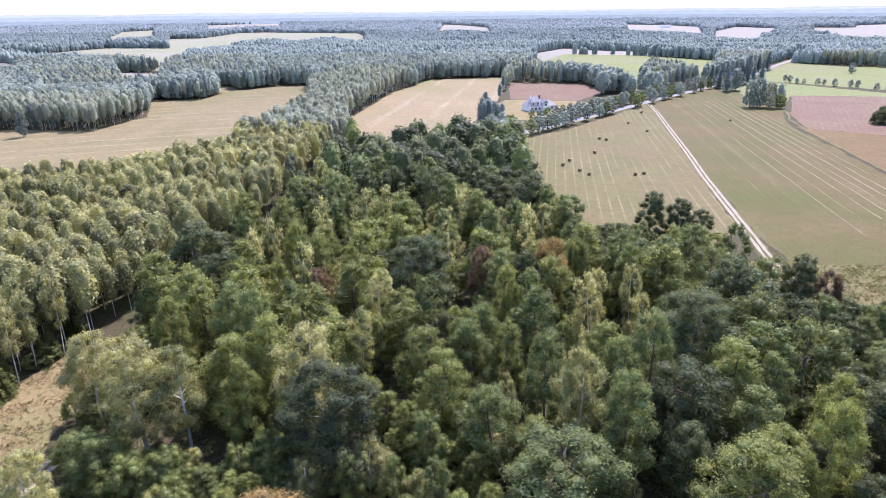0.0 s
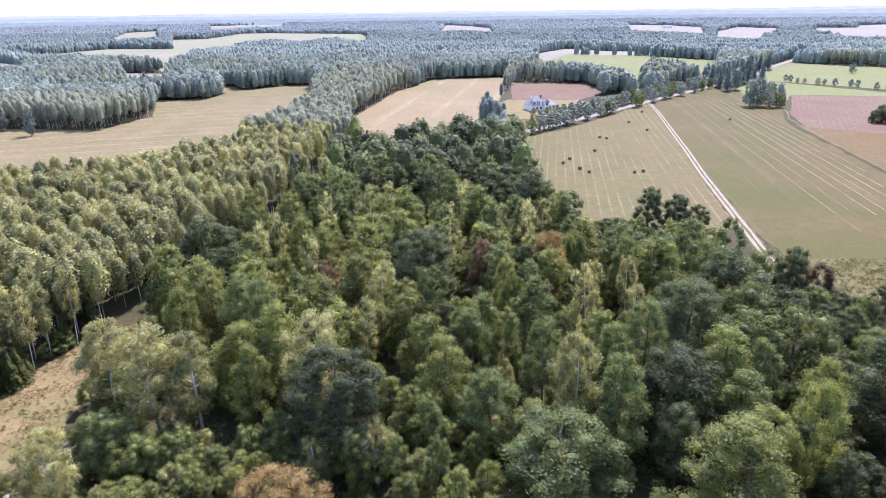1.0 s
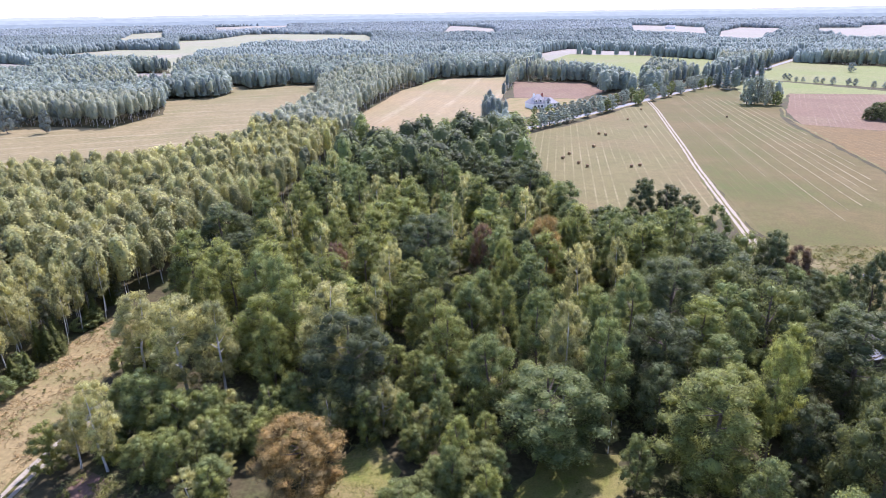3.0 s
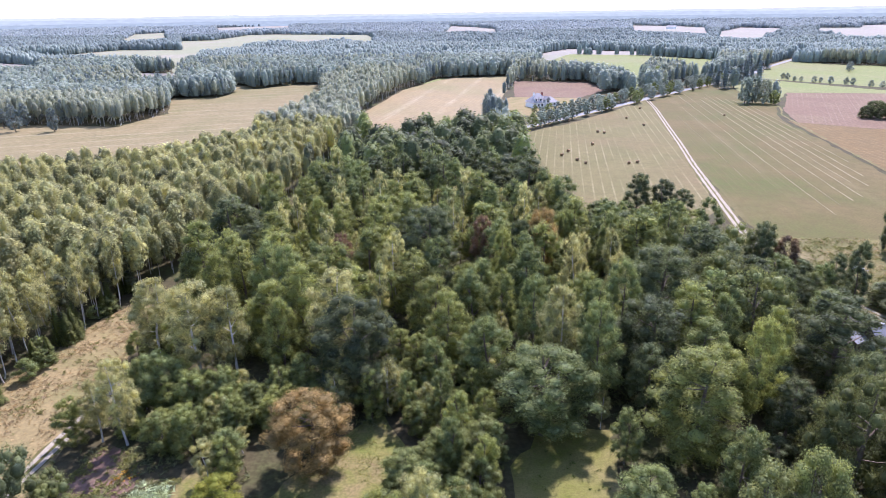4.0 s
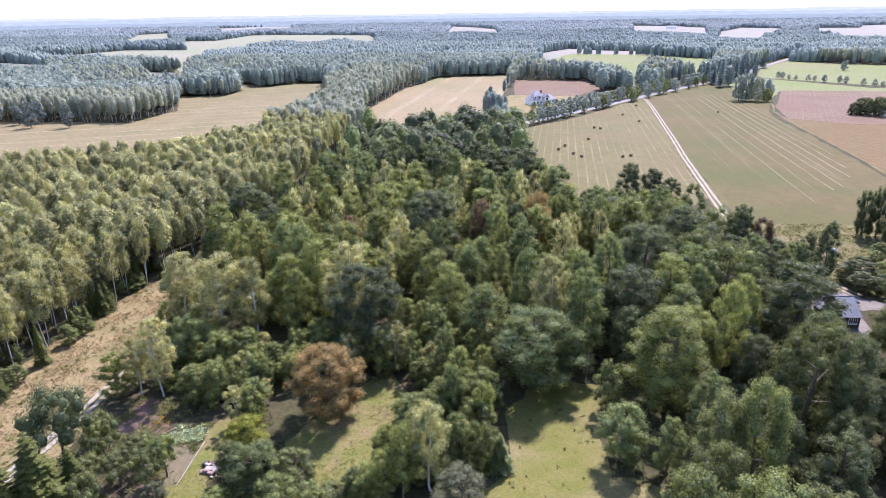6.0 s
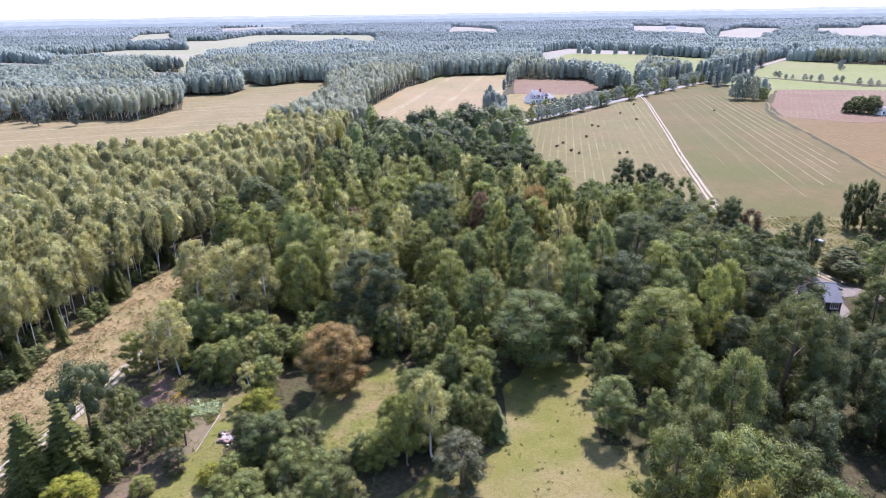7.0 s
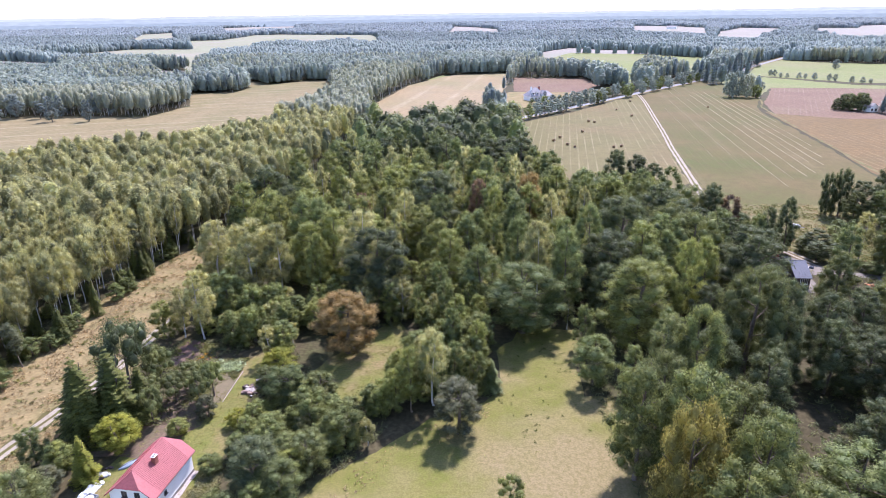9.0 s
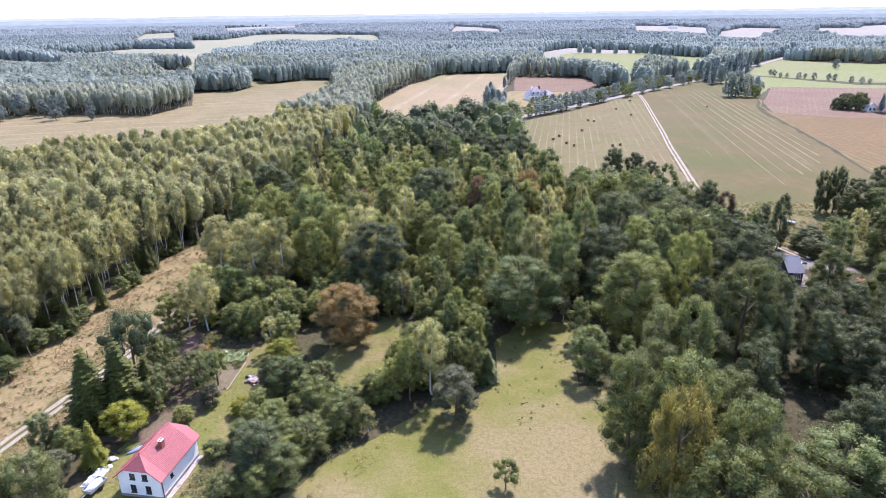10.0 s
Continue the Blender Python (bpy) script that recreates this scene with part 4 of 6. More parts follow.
    ("willow", -58, 7, 10, "willow", 9, ""), ("willow", -64, 5, 9, "willow", 8, ""), ("lime", -60.5, 15, 4, "purple", 4.5, "low purple-brown shrub by the drive"), ("lime", -61.5, 19.5, 5, "lime", 5, ""), ("lime", -59, 11.5, 3.5, "purple", 4, "low purple-brown shrub by the drive"), ("alder", -66, 20, 7, "alder", 5, ""), ("lime", -38.5, 20, 3, "alder", 4, "low shrub beside the white cottage"), ("lime", -37, 8, 3, "lime", 3.4, "low shrub beside the white cottage"),
    ("orchard", 6, 15, 4.4, "lime", 4.6, "small lone fruit tree with crooked trunk on the meadow"),
    ("oak", -54.8, 68.5, 12.5, "alder", 8, "bright green round tree in the thicket"), ("willow", -48.5, 67, 9.5, "sallow", 8.5, "round grey-green sallow in the thicket"), ("lime", -44.5, 33, 4.5, "purple", 4, ""),
]
for _x, _y in ((-56, 36), (-52, 37), (-50.5, 41), (-47, 36), (-53, 31), (-46, 39), (-57, 42), (-60, 46)):
    HEROES.append(("orchard", _x, _y, rng.uniform(5.5, 7.5), "willow" if rng.random() < 0.6 else "sallow", rng.uniform(4.5, 6), "low orchard tree with grey-green crown"))
for i, (shape, x, y, h, leaf, w, words) in enumerate(HEROES):
    tree(shape, x, y, h, ("grand" if w > 1.15 * wide(shape) and y < 100 else "near") if y < 460 else "middle", leaf, w, i % 4, rng.uniform(0, 6.28), words)

# ---- woods by dart throwing ----
OPEN_LAND = [[(85, 106), (92, 103), (101, 112), (101, 140), (88, 133), (88, 116)], [(46, 20), (54, 19), (61, 32), (61, 42), (53, 42), (47, 32)], [(63, 128), (61, 150), (69, 168), (80, 182), (160, 172), (150, 140), (100, 140), (90, 117)], [(214, 450), (222, 580), (262, 634), (340, 560), (640, 530), (640, 150), (145, 150), (160, 260), (180, 395), (204, 430)], [(23.1, 353.3), (119.9, 467.8), (128, 485), (124, 502), (115.1, 530.1), (76.3, 495.8), (9.5, 472.1), (6.1, 406.9), (11.7, 386.7)], [(66.9, 678.3), (90.4, 665.9), (117.9, 612.8), (126.2, 582.6), (124, 528), (129, 526), (140, 560), (190, 710), (204, 641), (203, 590), (262, 700), (300, 830), (130, 930), (75, 800)]]
NO_TREES = list(FIELDS.values()) + [g[2] for g in GROUNDS.values()] + OPEN_LAND
# circles without trees: house plots, and gaps opened for the camera's view
CLEARED = [(-47, 47, 4.5), (-46, 42, 3.5), (-41, 41, 3.2), (-41.5, 47, 3.2), (-41.5, 35, 2.6), (-55, 50, 4), (70, 72.5, 6.5), (74.5, 80, 6.5), (-39.5, 8, 5), (-38.8, 19, 4), (-38, 14, 3.5), (27, 505, 22), (38, 520, 20), (258, 366, 16), (-44.7, 15, 8), (82.5, 95, 9), (43, 437, 17), (-50, 24, 6), (77, 85, 8), (80, 77, 7), (71, 77, 5), (92, 86, 9), (84, 78, 7), (90, 128, 8), (104, 90, 9), (92, 108, 9), (112, 93, 8), (84, 117, 9), (98, 122, 12), (104, 132, 10), (76, 68, 4)]


def near_line(x, y, line, d):
    hit = np.zeros(x.shape, bool)
    for (x0, y0), (x1, y1) in zip(line, line[1:]):
        k = np.clip(((x - x0) * (x1 - x0) + (y - y0) * (y1 - y0)) / ((x1 - x0) ** 2 + (y1 - y0) ** 2), 0, 1)
        hit |= np.hypot(x - x0 - k * (x1 - x0), y - y0 - k * (y1 - y0)) < d
    return hit


def scatter(rng, x0, x1, y0, y1, gap, taken=()):
    """Places about gap metres apart, on a shaken hexagonal net, off the fields, roads and cleared spots."""
    nx, ny = int((x1 - x0) / gap) + 1, int((y1 - y0) / (0.87 * gap)) + 1
    gx, gy = np.meshgrid(np.arange(nx), np.arange(ny))
    x = (x0 + (gx + 0.5 * (gy % 2)) * gap + rng.uniform(-0.36, 0.36, gx.shape) * gap).ravel()
    y = (y0 + gy * 0.87 * gap + rng.uniform(-0.36, 0.36, gx.shape) * gap).ravel()
    ok = np.abs(x + 0.07 * y) < 0.86 * (y + 75) + 30
    for pts in NO_TREES:
        ok &= ~inside(pts, x, y)
    ok &= ~near_line(x, y, TRACK, 4) & ~near_line(x, y, LANE, 3) & ~near_line(x, y, ROAD, 9) & ~near_line(x, y, ROAD[2:10], 17)
    if y0 >= 300:
        # no far tree where its top would hide these fields from the camera
        k = 64 / (64 - 6)
        for name in ("far_east_field", "green_corner"):
            ok &= ~inside(FIELDS[name], x * k, (y + 28) * k - 28)
    for hx, hy, r in CLEARED:
        ok &= np.hypot(x - hx, y - hy) > r
    for hx, hy, r in taken:
        ok &= np.hypot(x - hx, y - hy) > r
    return x[ok], y[ok]


def birch_edge(y):
    """The east edge of the birch plantation."""
    return np.interp(y, (-20, 106, 150, 215, 330, 420, 600), (-90, -84, -76, -66, -70, -75, -70))


TAKEN = [(x, y, 0.48 * w + 1.6 if w > 9 else 0.4 * w + 1.2) for _, x, y, _, _, w, _ in HEROES]
places = []
x, y = scatter(rng, -230, 0, -15, 300, 4.7, TAKEN)
k = x < birch_edge(y) - 1
places += [("pole", "birch", a, b, rng.uniform(12.5, 18) + 1.5 * noise.noise(Vector((a / 25, b / 25, 0)))) if rng.random() < 0.95 else ("pine", "scots", a, b, rng.uniform(13, 16.5)) for a, b in zip(x[k], y[k])]
big = []
for gap, size in ((10.2, 1.0), (6.6, 0.0)):
    x, y = scatter(rng, -110, 150, -12, 300, gap, TAKEN + big)
    k = (x >= birch_edge(y) + 6.5) & ~((y < 50) & (x < 15)) & ~((x < -36) & (y < 57)) & ~((x < -12) & (y < 68) & (x > -36)) & ~((x < 27) & (y < 58))
    for a, b in zip(x[k], y[k]):
        if a < -60 and b < 112 or (a < -44 and 60 < b < 92 and size):
            continue
        patch = noise.noise(Vector((a / 30, b / 30, 1.7)))
        r = rng.random() + 0.6 * patch
        if size and rng.random() < 0.15:
            continue
        if b > 190 and a > -50:
            s = "oak"
        elif a > 42 and b < 130:
            s = "willow" if r > 0.62 else ("oak" if r > 0.3 else "alder")
        else:
            s = "oak" if r > 0.86 else ("alder" if r > 0.42 else ("lime" if r > 0.1 else "birch"))
        if s == "oak" and a < -4 and 56 < b < 96:
            s = "lime" if rng.random() < 0.5 else "birch"
        if -56 < a < -6 and 82 < b < 138 and s in ("oak", "alder") and rng.random() < 0.65:
            s = "lime"
        h = rng.uniform(15.5, 21) if size else rng.uniform(8, 13.5)
        if b < 75:
            h *= 0.82 if a > 20 else 0.68
        if -70 < a < -36 and b < 75:
            h = rng.uniform(5, 9.5)
        if 58 < a < 84 and 88 < b < 126:
            h = min(h, rng.uniform(9.5, 12.5))
        if math.hypot(a - 65, b - 63) < 6.5:
            h = min(h, 9)
        if 28 < a < 64 and 138 < b < 176:
            h = min(h, max(6.5, 15.5 - 0.36 * (b - 150)))
        # most trees here take dark oak leaves, in place of deep shade
        shade_dark = 40 < a < 84 and b < 76 and rng.random() < 0.9
        leaf = "alder" if b > 190 and a > -50 and rng.random() < 0.45 else s
        places.append((s, "oak" if shade_dark or (30 < a < 64 and 74 < b < 128 and rng.random() < 0.2) else leaf, a, b, h))
        if size:
            big.append((a, b, 4.6))
for a, b, h in ((-144, 141, 15), (-148, 150, 14), (-139, 146, 13), (-142, 152, 15), (-149, 142, 12)):
    places.append(("spruce", "spruce", a, b, h))
# low spruces and bushes along the edge of the birch plantation
for i in range(90):
    b = rng.uniform(-12, 118)
    a = birch_edge(b) - abs(rng.normal(0, 7)) + 0.5
    s = ("spruce", "spruce", rng.uniform(4, 9)) if rng.random() < 0.45 else (("pine", "scots", rng.uniform(8, 13)) if rng.random() < 0.4 else ("alder", "alder", rng.uniform(3, 5.5)))
    places.append((s[0], s[1], a, b, s[2]))

# thickets of low trees and bushes: outline, spacing, height
THICKETS = [
    ([(-69, 84), (-73, 104), (-62, 112), (-55, 96), (-58, 80)], 4.4, (4.5, 9)),
    ([(-17, 66), (-17, 82), (3, 83), (4, 70)], 4.4, (4, 7.5)),
    ([(-66, 57), (-62, 76), (-36, 70), (-34, 44), (-44, 56), (-54, 58)], 4.2, (5, 9.5)),
    ([(-38, 8), (-38, 34), (-34, 44), (-22, 38), (-14, 36), (-13, 29), (-20, 22), (-26, 10)], 3.7, (3.2, 5.6)),
    ([(-15, 34), (-14, 44), (-8, 58), (3, 58), (4, 44), (2, 40)], 3.6, (4, 9)),
    ([(-70, -20), (-70, 8), (-60, 14), (-58, -20)], 4.5, (5, 9)),
    ([(-36, 60), (-36, 76), (-18, 78), (-14, 66), (-22, 64)], 4.2, (6, 11)),
]
for pts, gap, (h0, h1) in THICKETS:
    bx, by = [p[0] for p in pts], [p[1] for p in pts]
    keep, held = NO_TREES, [(x, y, 0.22 * w) for _, x, y, _, _, w, _ in HEROES]
    NO_TREES = []
    x, y = scatter(rng, min(bx), max(bx), min(by), max(by), gap, held)
    NO_TREES = keep
    for a, b in zip(x, y):
        if inside(pts, np.array([a]), np.array([b]))[0]:
            q = rng.random()
            s = (("willow", "sallow"), ("willow", "willow"), ("alder", "alder"), ("lime", "sallow"), ("lime", "lime"), ("birch", "birch"), ("alder", "lime"), ("oak", "sallow"))[int(8 * q)]
            if b > 58:
                s = (("willow", "sallow"), ("lime", "sallow"), ("lime", "lime"), ("birch", "birch"), ("alder", "lime"), ("willow", "birch"))[int(6 * q)]
            places.append((*s, a, b, rng.uniform(h0, h1)))
# roadside trees along both verges
for (x0, y0), (x1, y1) in zip(ROAD[3:], ROAD[4:9]):
    n = int(math.hypot(x1 - x0, y1 - y0) / 8.2)
    d = Vector((x1 - x0, y1 - y0)).normalized()
    for i in range(n):
        for s in (-1, 1):
            if rng.random() < (0.1 if s > 0 else (0.5 if x0 > 40 else 0.2)):
                continue
            off = s * rng.uniform(5.2, 6.4)
            tree("lime", x0 + (x1 - x0) * i / n - d.y * off, y0 + (y1 - y0) * i / n + d.x * off, rng.uniform(8.6, 11), "middle", "hornbeam" if rng.random() < 0.7 else "alder", rng.uniform(6.4, 8.2), int(rng.integers(4)), rng.uniform(0, 6.28), "round roadside lime along the country road", "roadside trees")
for x, y, h in ((7, 351.6, 11), (11.1, 358.6, 13), (16, 353.4, 12), (13.3, 367.6, 14), (19.5, 373.5, 11), (2.8, 345.7, 10), (9.6, 379.7, 12), (36.3, 408.2, 8), (58.8, 428.9, 8), (65.1, 440.8, 7), (21.2, 361.4, 11)):
    tree("lime", x, y, 0.66 * h, "middle", "alder", 0.62 * h, int(rng.integers(4)), rng.uniform(0, 6.28), "leafy tree beside the road near the villa", "roadside trees")
for x, y, h in ((290.8, 616.4, 6), (289.3, 604.6, 7), (290.8, 593, 5), (296.6, 592.6, 4.5), (302.6, 581, 6), (308, 580.6, 5), (311.3, 569.7, 7), (321.8, 563.8, 6.5), (324.2, 558.5, 6.5), (331.2, 543.3, 6), (336.5, 536, 6), (342, 534, 4.5), (387, 681.3, 11), (233.6, 495.5, 6.5)):
    tree("alder", x, y, h, "middle", "pine", 0.85 * h, int(rng.integers(4)), rng.uniform(0, 6), "small grey-green tree along the green meadow", "meadow edge trees")
for x, y, h in ((236.5, 380, 8), (241.6, 378, 11), (247, 374, 12), (243, 386, 10), (251, 380, 11)):
    tree("willow", x, y, h, "near", "oak", 10.5, int(rng.integers(4)), rng.uniform(0, 6), "dense dark tree in a clump beside the stubble field", "field clump trees")
for x, y, h, w, shape in ((-317.6, 358, 17, 12, "oak"), (-298.5, 355.5, 12.5, 8, "pine"), (-282.2, 343.3, 17, 8.5, "alder"), (-287.4, 360.2, 15.5, 8, "alder"), (-288.8, 373, 9, 8, "oak"), (-257.2, 342.9, 15, 7.5, "alder"), (-268, 370, 16.5, 8, "alder"), (-255.8, 367.2, 17, 7, "alder"), (-316.6, 339.3, 11, 7, "oak")):
    tree(shape, x, y, h, "middle", "pine", w, int(rng.integers(4)), rng.uniform(0, 6), "lone grey-green tree on the dry stubble field", "lone field trees")

for x, y, h, w in ((207, 536, 22, 10), (225.9, 570, 25, 11), (237, 583, 20, 9), (246, 592, 22, 10), (258, 608, 16, 8), (253, 580, 23, 10), (208, 556, 18, 9), (318, 719, 21, 10), (211, 584, 20, 10), (278, 670, 24, 11), (268, 650, 20, 10), (288, 690, 21, 10), (303, 705, 19, 10), (232, 604, 21, 10), (262, 636, 19, 9)):
    tree("spruce", x, y, h, "middle", "pine", w, int(rng.integers(4)), rng.uniform(0, 6), "grey-green conifer beside the road bend", "roadside conifers")
for x, y, h, w, leaf in ((141.7, 543, 21, 15, "hornbeam"), (150, 556, 19, 13, "hornbeam"), (158.6, 566, 18, 12, "alder"), (146, 534, 11, 9, "alder"), (166, 574, 19, 12, "hornbeam"), (137, 532, 9, 7, "pine")):
    tree("alder", x, y, h, "middle", leaf, w, int(rng.integers(4)), rng.uniform(0, 6), "tall rounded tree in the clump beside the field lane", "lane clump trees")
tree("spruce", 255, 364, 13, "middle", "pine", 8, 1, 0.4, "blue-green spruce beside the far white house")
single = {}
stuff = {}
for shape, leaf, x, y, h in sorted(places, key=lambda p: p[3] + 0.25 * abs(p[2])):
    single[leaf] = single[leaf] + 1 if leaf in single else 1
    if single[leaf] <= (290 if leaf != "oak" else 200) and y < 190:
        near = y + 0.35 * abs(x) < 104
        w = wide(shape) * (0.45 + 0.55 * h / BASE_H[shape]) * rng.uniform(0.8, 1.05) * (1.0 if h <= 15 or shape in ("birch", "pole") else (1.25 if shape == "alder" else 1.4))
        tree(shape, x, y, h, "near" if near else "middle", leaf, w, int(rng.integers(4)), rng.uniform(0, 6.28), lean=rng.normal(0, 1.5, 2))
    else:
        stuff.setdefault(leaf, []).append((shape, x, y, h, "middle" if y < 100 else ("sparse" if y < 215 else "far")))


def wood(name, leaf, trees, words, rng):
    """Many trees beyond counting, as one object: crowns and trunks."""
    vs, ts, tint, slot, k = [], [], [], [], 0
    for shape, x, y, h, level in trees:
        v, t = tree_arrays(shape, level, int(rng.integers(4)))
        tv, tt = tube([(0, 0, -0.3), (0, 0, 0.75 * BASE_H[shape])], (THICK[shape], 0.4 * THICK[shape]), 3)
        a, s = rng.uniform(0, 6.28), h / BASE_H[shape]
        q = s * rng.uniform(0.8, 1.15) * (1.12 if shape == "oak" else 1.0)
        m = np.array([[q * np.cos(a), q * np.sin(a), 0], [-q * np.sin(a), q * np.cos(a), 0], [0, 0, s]])
        p = rng.random()
        for vv, tt2, si in ((v, t, 0), (tv, tt, 1)):
            vs.append(vv @ m + [x, y, 0]), ts.append(tt2 + k)
            tint.append(np.full(len(vv), p)), slot.append(np.full(len(tt2), si))
            k += len(vv)
    me = tri_mesh(name, np.concatenate(vs), np.concatenate(ts), [LEAF[leaf], WHITE_BARK if leaf in ("birch", "aspen") else BARK], np.concatenate(tint), np.concatenate(slot))
    return tagged(new(name, me), words, "wood", kind="stuff")


# farther woods, trees simpler and wider apart
far_rng = np.random.default_rng(5)
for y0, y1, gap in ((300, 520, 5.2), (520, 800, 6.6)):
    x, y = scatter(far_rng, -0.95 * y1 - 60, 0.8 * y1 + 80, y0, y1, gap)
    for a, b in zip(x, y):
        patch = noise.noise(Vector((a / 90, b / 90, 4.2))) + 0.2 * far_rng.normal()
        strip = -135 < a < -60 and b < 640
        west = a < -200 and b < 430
        # far trees get leaf colours that already hold the haze
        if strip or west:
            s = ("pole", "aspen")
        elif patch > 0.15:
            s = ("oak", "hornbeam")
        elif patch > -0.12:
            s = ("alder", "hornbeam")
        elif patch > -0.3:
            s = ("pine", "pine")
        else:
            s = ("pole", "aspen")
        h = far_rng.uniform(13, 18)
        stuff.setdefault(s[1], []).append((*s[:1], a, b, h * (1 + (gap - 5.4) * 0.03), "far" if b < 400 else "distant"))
WOODS = {"birch": "dense olive birch plantation with pale trunks", "oak": "dense dark green oak wood", "alder": "dense mid-green mixed wood", "lime": "dense yellow-green mixed wood", "willow": "dense grey-green wood", "hornbeam": "dense grey-green wood with haze painted into its leaves", "sallow": "pale grey-green sallow thicket", "scots": "dark pines scattered through the birch plantation", "pine": "distant pine wood with blue haze painted into its needles", "spruce": "low dark spruces under birches", "aspen": "dense birch belt between fields, haze painted into its leaves"}
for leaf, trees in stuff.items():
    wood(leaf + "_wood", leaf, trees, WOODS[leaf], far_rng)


def dome_wood(name, y0, y1, gap, mat, words, rng, twigs=0):
    """Very far woods: each tree a small uneven dome of two rings and a peak."""
    x, y = scatter(rng, -0.95 * y1 - 60, 0.8 * y1 + 80, y0, y1, gap)
    n, sides = len(x), 5
    stand = np.array([noise.noise(Vector((p / 110, q / 110, 2.0))) for p, q in zip(x, y)])
    h = rng.uniform(10, 17, n) + 6 * stand
    r = np.minimum(0.58 * gap, 8.0) * rng.uniform(0.75, 1.2, n)
    a = rng.uniform(0, 6.28, (n, 1)) + 2 * np.pi * np.arange(sides) / sides
    rings = []
    for k, z in ((0.85, 0.05), (1.0, 0.5), (0.62, 0.82)):
        rr = r[:, None] * k * rng.uniform(0.75, 1.25, (n, sides))
        rings.append(np.stack([x[:, None] + rr * np.cos(a), y[:, None] + rr * np.sin(a), h[:, None] * z * rng.uniform(0.92, 1.08, (n, sides))], 2))
    v = np.concatenate(rings + [np.stack([x + 0.2 * r * rng.normal(size=n), y, h], 1)[:, None]], 1).reshape(-1, 3)
    one = []
    for k in range(2):
        for b in range(sides):
            e, g = k * sides + b, k * sides + (b + 1) % sides
            one += [(e, g, e + sides), (g, g + sides, e + sides)]
    one += [(2 * sides + b, 2 * sides + (b + 1) % sides, 3 * sides) for b in range(sides)]
    t = (np.array(one)[None] + (3 * sides + 1) * np.arange(n)[:, None, None]).reshape(-1, 3)
    if twigs:
        q, u = rng.uniform(0, 6.28, n * twigs), rng.uniform(0.3, 1.0, n * twigs)
        rr = np.repeat(r, twigs) * np.interp(u, (0.3, 0.5, 0.82, 1.0), (1.0, 1.05, 0.7, 0.15)) * rng.uniform(0.85, 1.15, n * twigs)
        at = np.stack([np.repeat(x, twigs) + rr * np.cos(q), np.repeat(y, twigs) + rr * np.sin(q), np.repeat(h, twigs) * u], 1)
        sv, st = sprays(rng, at, np.stack([np.cos(q), np.sin(q), 0.2 + u], 1) + rng.normal(0, 0.5, at.shape), rng.uniform(0.6, 1.5, n * twigs) * gap / 7, 0.45)
        v, t = join([(v, t), (sv, st)])
    tint = np.repeat(np.clip(0.5 + 0.9 * stand + 0.2 * rng.normal(size=n), 0.0, 0.98), 3 * sides + 1)
    tint = np.concatenate([tint, np.repeat(rng.random(n * twigs), 3)])
    return tagged(new(name, tri_mesh(name, v, t, [mat], tint)), words, "wood", kind="stuff")


# three steps of aerial haze painted into the leaves, paler and bluer with distance
BACK_LEAF = foliage("hazed_back_leaves", (0.212, 0.258, 0.245), (0.255, 0.30, 0.283), 0.4, 0.08, (1.0, 1.0, 1.0), 0.25)
FAR_LEAF = foliage("hazed_far_leaves", (0.208, 0.252, 0.258), (0.238, 0.283, 0.284), 0.55, 0.04, (1.0, 1.0, 1.0), 0.2)
FAR_LEAF2 = foliage("hazed_farthest_leaves", (0.275, 0.318, 0.345), (0.30, 0.343, 0.365), 0.6, 0.03, (1.0, 1.0, 1.0), 0.12)
dome_wood("back_wood", 800, 1200, 6.5, BACK_LEAF, "wood behind the fields with grey-green haze painted in", far_rng, 9)
dome_wood("far_wood", 1200, 1900, 9.5, FAR_LEAF, "far mixed wood with blue-green haze painted in", far_rng, 6)
dome_wood("farther_wood", 1900, 2800, 14, FAR_LEAF2, "distant wood with pale blue haze painted in", far_rng)
dome_wood("farthest_wood", 2800, 3900, 24, FAR_LEAF2, "farthest wood with pale blue haze painted in", far_rng)


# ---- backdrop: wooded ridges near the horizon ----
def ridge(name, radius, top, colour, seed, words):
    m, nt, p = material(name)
    # the ridge glows by itself, and its haze is part of the emitted colour
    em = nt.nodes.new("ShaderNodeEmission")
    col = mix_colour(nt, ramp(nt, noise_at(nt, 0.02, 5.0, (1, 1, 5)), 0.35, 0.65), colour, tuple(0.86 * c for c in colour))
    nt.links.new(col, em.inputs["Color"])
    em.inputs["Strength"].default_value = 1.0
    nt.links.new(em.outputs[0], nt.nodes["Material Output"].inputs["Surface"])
    bm, last = bmesh.new(), None
    for i in range(721):
        a = math.pi * (i / 720 * 1.3 - 0.15)
        n = noise.fractal(Vector((i * 0.045 + seed, seed, 0)), 0.7, 2.2, 6)
        row = [bm.verts.new((radius * math.cos(a), radius * math.sin(a), z)) for z in (-5, top * (1 + 0.1 * n))]
        if last:
            bm.faces.new((last[0], row[0], row[1], last[1]))
        last = row
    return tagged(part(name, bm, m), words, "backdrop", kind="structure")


# each ridge farther back is given a lighter haze tone
ridge("backdrop_ridge_near", 3950, 30, (0.185, 0.232, 0.265), 3.1, "glowing wooded ridge with painted blue haze near the horizon")
ridge("backdrop_ridge_middle", 4300, 46, (0.235, 0.282, 0.31), 7.7, "glowing wooded ridge with paler painted blue haze")
ridge("backdrop_ridge_far", 4700, 62, (0.285, 0.328, 0.348), 12.3, "glowing far ridge with the palest painted blue haze")


